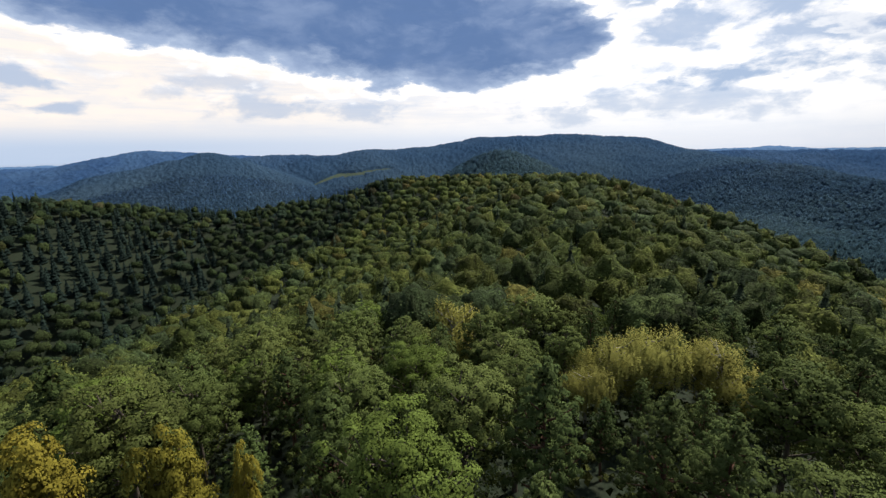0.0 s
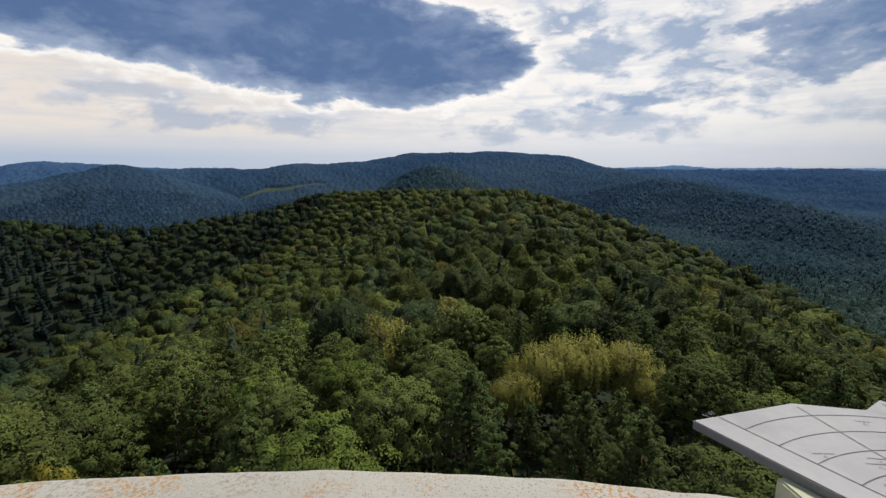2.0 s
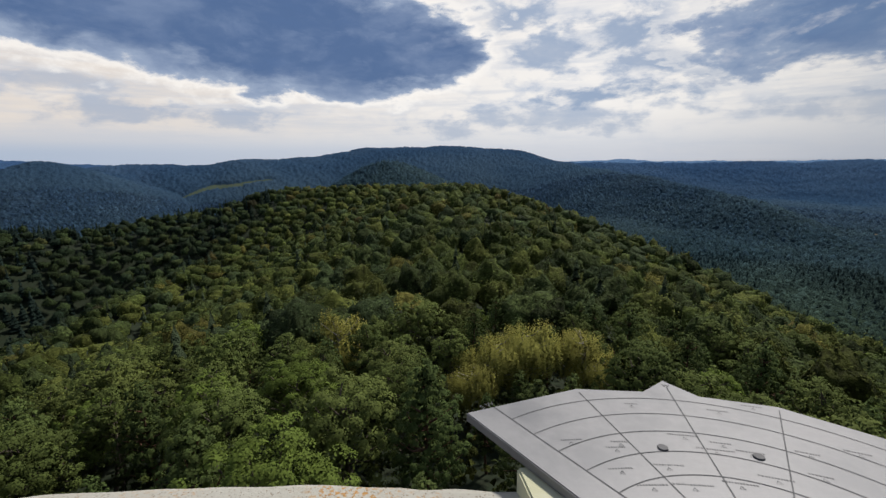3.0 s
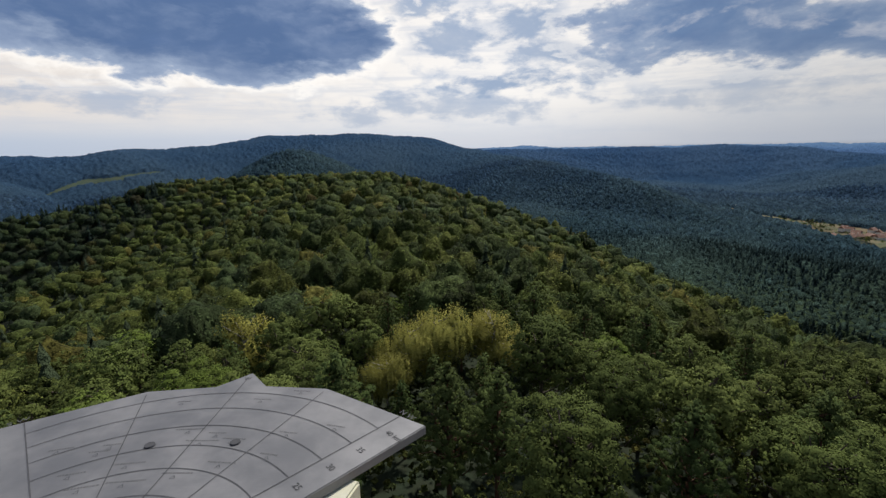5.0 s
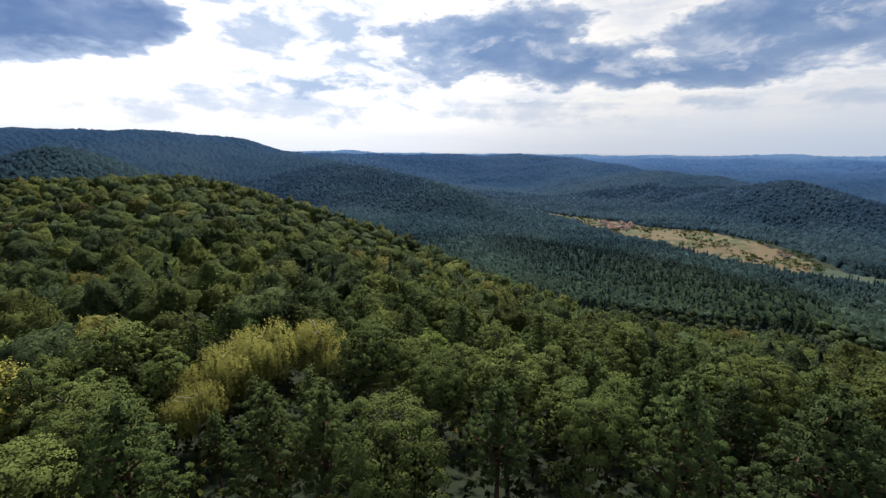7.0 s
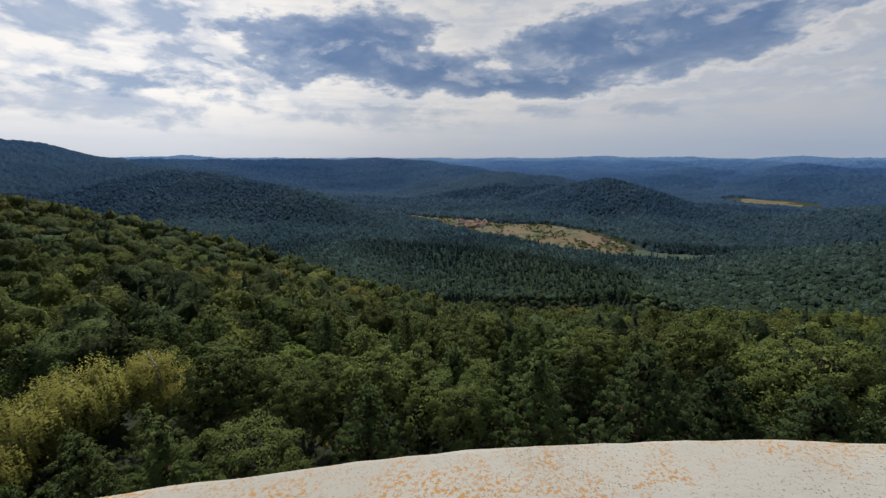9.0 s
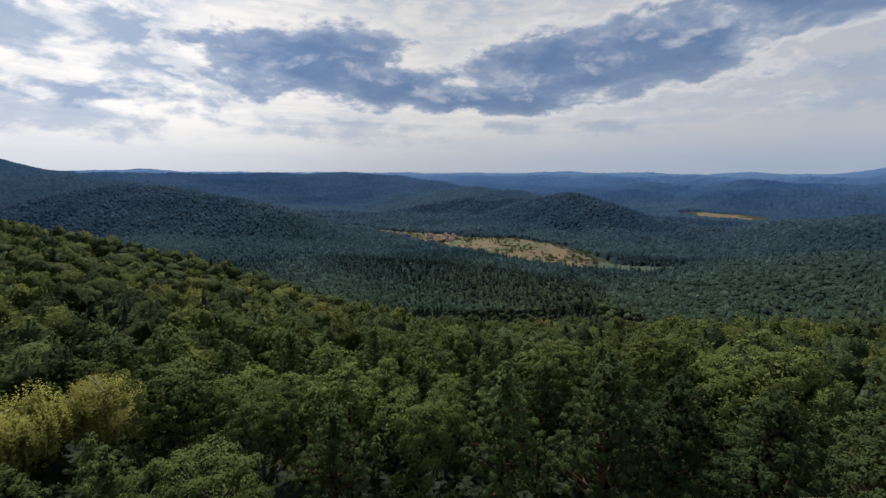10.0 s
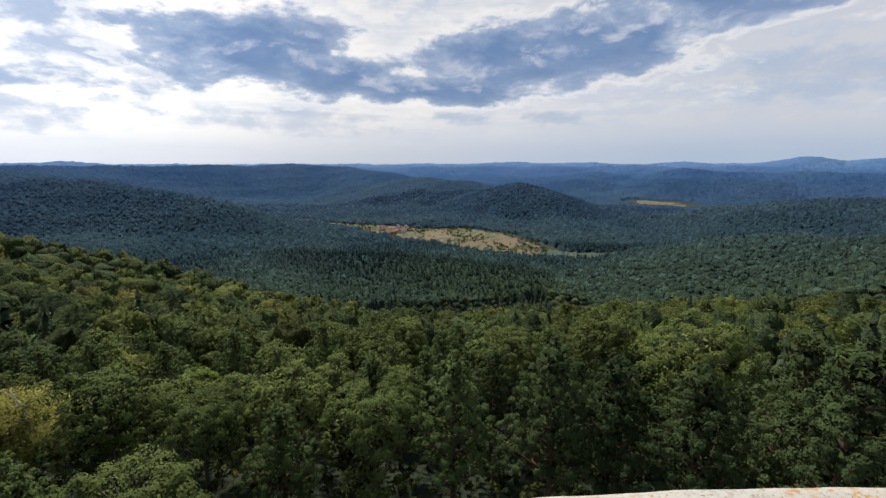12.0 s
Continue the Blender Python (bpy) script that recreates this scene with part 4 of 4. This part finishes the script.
# bushes and single trees on the meadow
rng = np.random.default_rng(41)
b, d = rng.uniform(38, 65, 2600), rng.uniform(860, 1330, 2600)
p = np.stack([d * np.sin(np.radians(b)), d * np.cos(np.radians(b))], 1)
p = p[in_field(p[:, 0], p[:, 1], -4.0) & (patches(p, 30.0) + rng.normal(size=2600) * 0.5 > 0.22)]
v, f, own, way = wood_crowns(rng, p, rng.uniform(2.5, 8.5, len(p)), rng.uniform(1.8, 4.6, len(p)), np.zeros(len(p), bool), 10, 3, 1.5)
tagged(new("meadow_bushes", quick_mesh("meadow_bushes", v, f, WOODS, tree_tints(rng, p, np.zeros(len(p), bool), (0.03, 0.05, 0.03))[own])),
       "scattered green bushes on the dry meadow", "bushes", kind="stuff")


# low growth under the trees
rng = np.random.default_rng(43)
p = scatter(rng, 7, 62, lambda d: 2.9)
# leaf colours times 0.55: the shade under the trees is painted in
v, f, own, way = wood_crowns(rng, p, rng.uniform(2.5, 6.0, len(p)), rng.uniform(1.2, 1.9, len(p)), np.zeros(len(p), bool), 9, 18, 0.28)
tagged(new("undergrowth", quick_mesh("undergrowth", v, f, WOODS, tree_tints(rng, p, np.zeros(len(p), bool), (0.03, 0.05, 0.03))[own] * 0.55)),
       "undergrowth below the trees, coloured darker to stand for shade", "undergrowth", kind="stuff")


# ---- village ----
PLASTER, q = material("house_plaster")
finish(q, q.mix(q.noise(q.add("ShaderNodeTexCoord").outputs["Object"], 0.8), (0.62, 0.58, 0.52), (0.75, 0.72, 0.68)), 0.9)
ROOF, q = material("clay_roof")
finish(q, q.mix(q.add("ShaderNodeObjectInfo").outputs["Random"], (0.20, 0.105, 0.078), (0.27, 0.165, 0.130)), 0.85)


def box_mesh(name, sx, sy, sz, mat, bevel=0.0):
    bm = bmesh.new()
    bmesh.ops.create_cube(bm, size=1)
    bmesh.ops.scale(bm, vec=(sx, sy, sz), verts=bm.verts)
    bmesh.ops.translate(bm, vec=(0, 0, sz / 2), verts=bm.verts)
    if bevel:
        bmesh.ops.bevel(bm, geom=bm.edges[:], offset=bevel, segments=2, affect="EDGES")
    me = bpy.data.meshes.new(name)
    bm.to_mesh(me)
    bm.free()
    me.materials.append(mat)
    return me


def house(x, y, long, wide, tall, turn):
    h = float(hills(np.array([x]), np.array([y]))[0]) + 0.9
    ob = new("house")
    ob.matrix_basis = pose(x, y, h, 0, 0, turn)
    new("wall", box_mesh("wall", long, wide, tall, PLASTER)).parent = ob
    bm = bmesh.new()
    e, g, rise = long / 2 + 0.5, wide / 2 + 0.6, wide * 0.42
    v = [bm.verts.new(p) for p in ((-e, -g, tall - 0.3), (e, -g, tall - 0.3), (e, g, tall - 0.3), (-e, g, tall - 0.3), (-e, 0, tall + rise), (e, 0, tall + rise))]
    for f in ((0, 1, 5, 4), (2, 3, 4, 5), (0, 4, 3), (1, 2, 5), (3, 2, 1, 0)):
        bm.faces.new([v[c] for c in f])
    me = bpy.data.meshes.new("roof")
    bm.to_mesh(me)
    bm.free()
    me.materials.append(ROOF)
    roof = new("roof", me)
    roof.parent = ob
    chimney = new("chimney", box_mesh("chimney", 0.8, 0.8, 1.6, PLASTER))
    chimney.parent = roof
    chimney.location = (long * 0.2, 0.4, tall + rise - 0.6)
    return tagged(ob, "white-walled village house with a red tiled roof", "house", group="village houses")


rng = np.random.default_rng(3)
for c in range(22):
    b, d = rng.uniform(42.3, 46.6), rng.uniform(1060, 1165)
    x, y, _ = polar(b, d, 0)
    house(x, y, rng.uniform(9, 17), rng.uniform(7, 10), rng.uniform(4, 6.5), rng.uniform(0, 180))
for b, d, long in ((62.0, 935, 10), (61.4, 950, 7), (34.2, 1375, 11), (66.3, 1790, 12), (67.0, 1800, 10)):
    x, y, _ = polar(b, d, 0)
    house(x, y, long, 7, 4.5, rng.uniform(0, 180))


# ---- tower ----
CX, CY, RO, RI = 0.054, -3.346, 3.548, 3.13
TOP = DECK - 0.057
WHITE, q = material("weathered_white_render")
place = q.add("ShaderNodeTexCoord").outputs["Object"]
broad = q.noise(place, 1.3, 5.0)
bent = q.vec("ADD", place, q.vec("SCALE", q.noise(place, 180.0, 2.0, out=1), scale=0.004))
fleck = q.voronoi(bent, 230.0)
flecks = q.span(fleck, 0.20, 0.38, 1.0, 0.0)
kept = q.span(q.noise(place, 140.0, 2.0), 0.46, 0.54)
some = q.span(q.noise(place, 6.0, 5.0, 0.65), 0.42, 0.60)
stain = q.math("MULTIPLY", q.math("MULTIPLY", flecks, kept), q.math("ADD", 0.5, q.math("MULTIPLY", some, 0.5)))
mould = q.math("MULTIPLY", q.span(q.noise(place, 130.0, 4.0, 0.6), 0.50, 0.60), q.span(q.noise(place, 3.2, 4.0), 0.46, 0.60))
lichen = q.math("MULTIPLY", q.span(q.noise(bent, 150.0, 4.0, 0.65), 0.51, 0.56), q.span(q.noise(place, 5.5, 6.0, 0.7), 0.47, 0.60))
base = q.mix(q.span(broad, 0.35, 0.65), (0.38, 0.36, 0.315), (0.46, 0.445, 0.40))
base = q.mix(q.math("MULTIPLY", stain, 0.8), base, (0.21, 0.145, 0.085))
base = q.mix(q.math("MULTIPLY", mould, 0.6), base, (0.25, 0.20, 0.155))
base = q.mix(q.math("MULTIPLY", lichen, 0.85), base, (0.42, 0.20, 0.03))
grit = q.noise(place, 90.0, 5.0)
finish(q, base, 0.9, bump=q.math("SUBTRACT", grit, q.math("MULTIPLY", stain, 0.6)), strength=0.5, dist=0.004)
CREAM, q = material("cream_painted_plaster")
place = q.add("ShaderNodeTexCoord").outputs["Object"]
finish(q, q.mix(q.span(q.noise(place, 14.0, 5.0), 0.4, 0.65), (0.56, 0.55, 0.38), (0.62, 0.61, 0.50)), 0.85, bump=q.noise(place, 70.0, 4.0), strength=0.3, dist=0.004)
STONE, q = material("tower_stone")
place = q.add("ShaderNodeTexCoord").outputs["Object"]
finish(q, q.mix(q.noise(place, 1.5, 6.0), (0.24, 0.17, 0.13), (0.36, 0.28, 0.22)), 0.9, bump=q.noise(place, 8.0, 6.0), strength=0.5, dist=0.03)
CONCRETE, q = material("deck_concrete")
place = q.add("ShaderNodeTexCoord").outputs["Object"]
finish(q, q.mix(q.noise(place, 3.0, 6.0), (0.30, 0.29, 0.27), (0.42, 0.41, 0.39)), 0.9, bump=q.noise(place, 30.0, 6.0), strength=0.3, dist=0.01)


def ring_mesh(name, profile, mat, steps=360, rough=0.0, seed=2):
    """A profile of (radius, height) turned about the tower's axis, with slightly uneven edges."""
    verts, faces = [], []
    noise.seed_set(seed)
    for s in range(steps):
        a = 2 * math.pi * s / steps
        for c, (r, z) in enumerate(profile):
            u = rough * noise.noise((math.cos(a) * 22, math.sin(a) * 22, c * 0.35)) + rough * 0.7 * noise.noise((math.cos(a) * 70, math.sin(a) * 70, c * 0.9))
            w = rough * 0.5 * noise.noise((math.cos(a) * 18, math.sin(a) * 18, 7 + c * 0.3))
            verts.append((CX + (r + u) * math.cos(a), CY + (r + u) * math.sin(a), z + w))
    m = len(profile)
    for s in range(steps):
        t = (s + 1) % steps
        for c in range(m):
            e = (c + 1) % m
            faces.append((s * m + c, t * m + c, t * m + e, s * m + e))
    return quick_mesh(name, verts, faces, mat, smooth=True)


parapet = new("parapet", ring_mesh("parapet", [(RI, DECK - 1.15), (RO - 0.02, DECK - 1.15), (RO - 0.005, TOP - 0.05), (RO, TOP - 0.012), (RO - 0.003, TOP - 0.003), (RO - 0.012, TOP),
                                               (RO - 0.12, TOP + 0.004), (RI + 0.12, TOP + 0.004), (RI + 0.03, TOP), (RI + 0.005, TOP - 0.02)], WHITE, steps=1400, rough=0.0045))
tagged(parapet, "weathered white plastered parapet with orange lichen", "parapet wall", kind="structure")
shaft = new("tower_wall", ring_mesh("tower_wall", [(RI - 0.2, -2.0), (RO - 0.06, -2.0), (RO - 0.06, DECK - 1.3), (RI - 0.2, DECK - 1.3)], STONE, steps=120, rough=0.01))
tagged(shaft, "round sandstone wall of the lookout tower", "tower", kind="structure")
bm = bmesh.new()
bmesh.ops.create_cone(bm, cap_ends=True, segments=96, radius1=RO - 0.03, radius2=RO - 0.03, depth=0.15)
bmesh.ops.translate(bm, vec=(CX, CY, DECK - 1.225), verts=bm.verts)
me = bpy.data.meshes.new("deck_floor")
bm.to_mesh(me)
bm.free()
me.materials.append(CONCRETE)
tagged(new("deck_floor", me), "grey concrete floor of the viewing platform", "floor", kind="structure")

# ---- orientation table ----
STEEL, q = material("brushed_grey_metal")
place = q.add("ShaderNodeTexCoord").outputs["Object"]
smear = q.noise(place, 7.0, 6.0, 0.65)
brush = q.noise(q.vec("MULTIPLY", place, (1, 8, 1)), 60.0, 4.0)
finish(q, q.mix(q.span(smear, 0.35, 0.68), (0.165, 0.167, 0.180), (0.250, 0.249, 0.262)), q.span(smear, 0.3, 0.7, 0.46, 0.64), 0.45, bump=brush, strength=0.06, dist=0.002, gloss=0.5)
INK, q = material("engraved_line")
finish(q, q.mix(q.noise(q.add("ShaderNodeTexCoord").outputs["Object"], 40.0), (0.05, 0.05, 0.055), (0.10, 0.10, 0.11)), 0.6)
BOLT, q = material("dull_bolt")
finish(q, q.mix(q.noise(q.add("ShaderNodeTexCoord").outputs["Object"], 90.0), (0.05, 0.05, 0.055), (0.11, 0.11, 0.12)), 0.55, 0.3)

table = new("orientation_table")
table.matrix_basis = Matrix(((1, 0, 0, 0), (0, 1, 0, 0), (-0.0111, -0.0546, 1, DECK), (0, 0, 0, 1)))
tagged(table, "grey metal orientation table with engraved lines on the parapet", "orientation table")


def part(name, me, parent, label=""):
    ob = new(name, me)
    ob.parent = parent
    return tagged(ob, label) if label else ob


def slab(name, outline, z0, z1, mat, bevel=0.0):
    bm = bmesh.new()
    low = [bm.verts.new((x, y, z0)) for x, y in outline]
    face = bm.faces.new(low)
    made = bmesh.ops.extrude_face_region(bm, geom=[face])
    bmesh.ops.translate(bm, vec=(0, 0, z1 - z0), verts=[g for g in made["geom"] if isinstance(g, bmesh.types.BMVert)])
    bmesh.ops.recalc_face_normals(bm, faces=bm.faces)
    if bevel:
        bmesh.ops.bevel(bm, geom=bm.edges[:], offset=bevel, segments=2, affect="EDGES")
    me = bpy.data.meshes.new(name)
    bm.to_mesh(me)
    bm.free()
    me.materials.append(mat)
    return me


right_half = [(0.048, 0.424), (0.168, 0.411), (0.358, 0.290), (0.08, 0.012), (0.06, -0.02)]
outline = [(0.0, 0.477)] + right_half + [(-x, y) for x, y in reversed(right_half)]
part("plate", slab("plate", outline, -0.016, 0.0, STEEL, 0.0015), table)


def strip(points, wide):
    """A thin dark line along points on the plate."""
    verts, faces = [], []
    p = np.array(points, float)
    for c in range(len(p)):
        way = unit(p[min(c + 1, len(p) - 1)] - p[max(c - 1, 0)])
        side = np.array((-way[1], way[0])) * wide / 2
        verts += [(*(p[c] + side), 0.0006), (*(p[c] - side), 0.0006)]
    faces = [(2 * c, 2 * c + 1, 2 * c + 3, 2 * c + 2) for c in range(len(p) - 1)]
    return quick_mesh("line", verts, faces, INK)


def at_plate(bearing, r):
    return (r * math.sin(radians(bearing)), r * math.cos(radians(bearing)))


for c in range(-2, 3):
    end = {0: 0.45, 1: 0.43, 2: 0.445}[abs(c)]
    part("line", strip([at_plate(22.36 * c, 0.05), at_plate(22.36 * c, end)], 0.0017), table)
for km in range(5, 45, 5):
    part("arc", strip([at_plate(b, km * 0.01) for b in np.linspace(-44.7, 44.7, 40)], 0.0015), table)


def lettering(text, x, y, turn, size):
    curve = bpy.data.curves.new("lettering", "FONT")
    curve.body, curve.size, curve.extrude = text, size, 0.0002
    curve.align_x = "CENTER"
    curve.materials.append(INK)
    ob = part("lettering", curve, table)
    ob.location = (x, y, 0.0005)
    ob.rotation_euler = (0, 0, radians(turn))
    return ob


x, y = at_plate(44.7, 0.452)
lettering("N W", x + 0.004, y - 0.006, -44, 0.016)
x, y = at_plate(0, 0.449)
lettering("W", x, y, 0, 0.013)
x, y = at_plate(-44.7, 0.452)
lettering("S W", x - 0.004, y - 0.006, 44, 0.016)
for km in (40, 35, 30, 25, 20):
    x, y = at_plate(44.7, km * 0.01)
    lettering("40 km" if km == 40 else str(km), x + (0.024 if km == 40 else 0.014), y - (0.024 if km == 40 else 0.02), -44, 0.0135)
# the names of summits, too worn to read
rng = np.random.default_rng(8)
WORN, q = material("worn_writing")
finish(q, q.mix(q.noise(q.add("ShaderNodeTexCoord").outputs["Object"], 300.0), (0.075, 0.075, 0.08), (0.15, 0.15, 0.16)), 0.6)
for b, km, long in ((-28, 27, 0.03), (-25, 28, 0.028), (-12, 38, 0.02), (-4, 29, 0.045), (3, 26, 0.05), (6, 28, 0.03), (13, 27, 0.035), (18, 22, 0.04), (27, 31, 0.03), (30, 26, 0.028),
                    (-34, 23, 0.035), (-17, 22, 0.045), (-14, 18, 0.05), (5, 19, 0.04), (-38, 31, 0.03), (9, 38, 0.03), (36, 36, 0.03), (17, 42, 0.03), (-30, 19, 0.04)):
    x, y = at_plate(b, km * 0.01)
    at = -long / 2
    while at < long / 2:                                   # short strokes, one a letter
        wide = rng.uniform(0.0012, 0.0026)
        bar = part("worn_writing", slab("worn_writing", [(0, 0), (wide, 0), (wide, 0.0028), (0, 0.0028)], 0.0, 0.0002, WORN), table)
        turn = radians(-b * 0.4)
        bar.location = (x + at * math.cos(turn), y + at * math.sin(turn), 0.0002)
        bar.rotation_euler = (0, 0, turn)
        at += wide + rng.uniform(0.0010, 0.0022)
    points = [(x + 0.004 * math.sin(k * 2.094), y - 0.008 + 0.004 * math.cos(k * 2.094)) for k in (0, 1, 2, 3)]
    part("summit_sign", strip(points, 0.0009), table)
for x, y in ((-0.06, 0.25), (0.068, 0.254)):
    bm = bmesh.new()
    bmesh.ops.create_cone(bm, cap_ends=True, segments=24, radius1=0.0078, radius2=0.0070, depth=0.0025)
    bmesh.ops.translate(bm, vec=(x, y, 0.00125), verts=bm.verts)
    me = bpy.data.meshes.new("bolt")
    bm.to_mesh(me)
    bm.free()
    me.materials.append(BOLT)
    part("bolt", me, table, "dark round bolt")
block = [(-0.27, 0.19), (-0.16, 0.23), (0.16, 0.23), (0.27, 0.19), (0.16, -0.12), (-0.16, -0.12)]
part("pedestal", slab("pedestal", block, -0.075, -0.0165, CREAM, 0.003), table, "cream-painted plaster base under the plate")
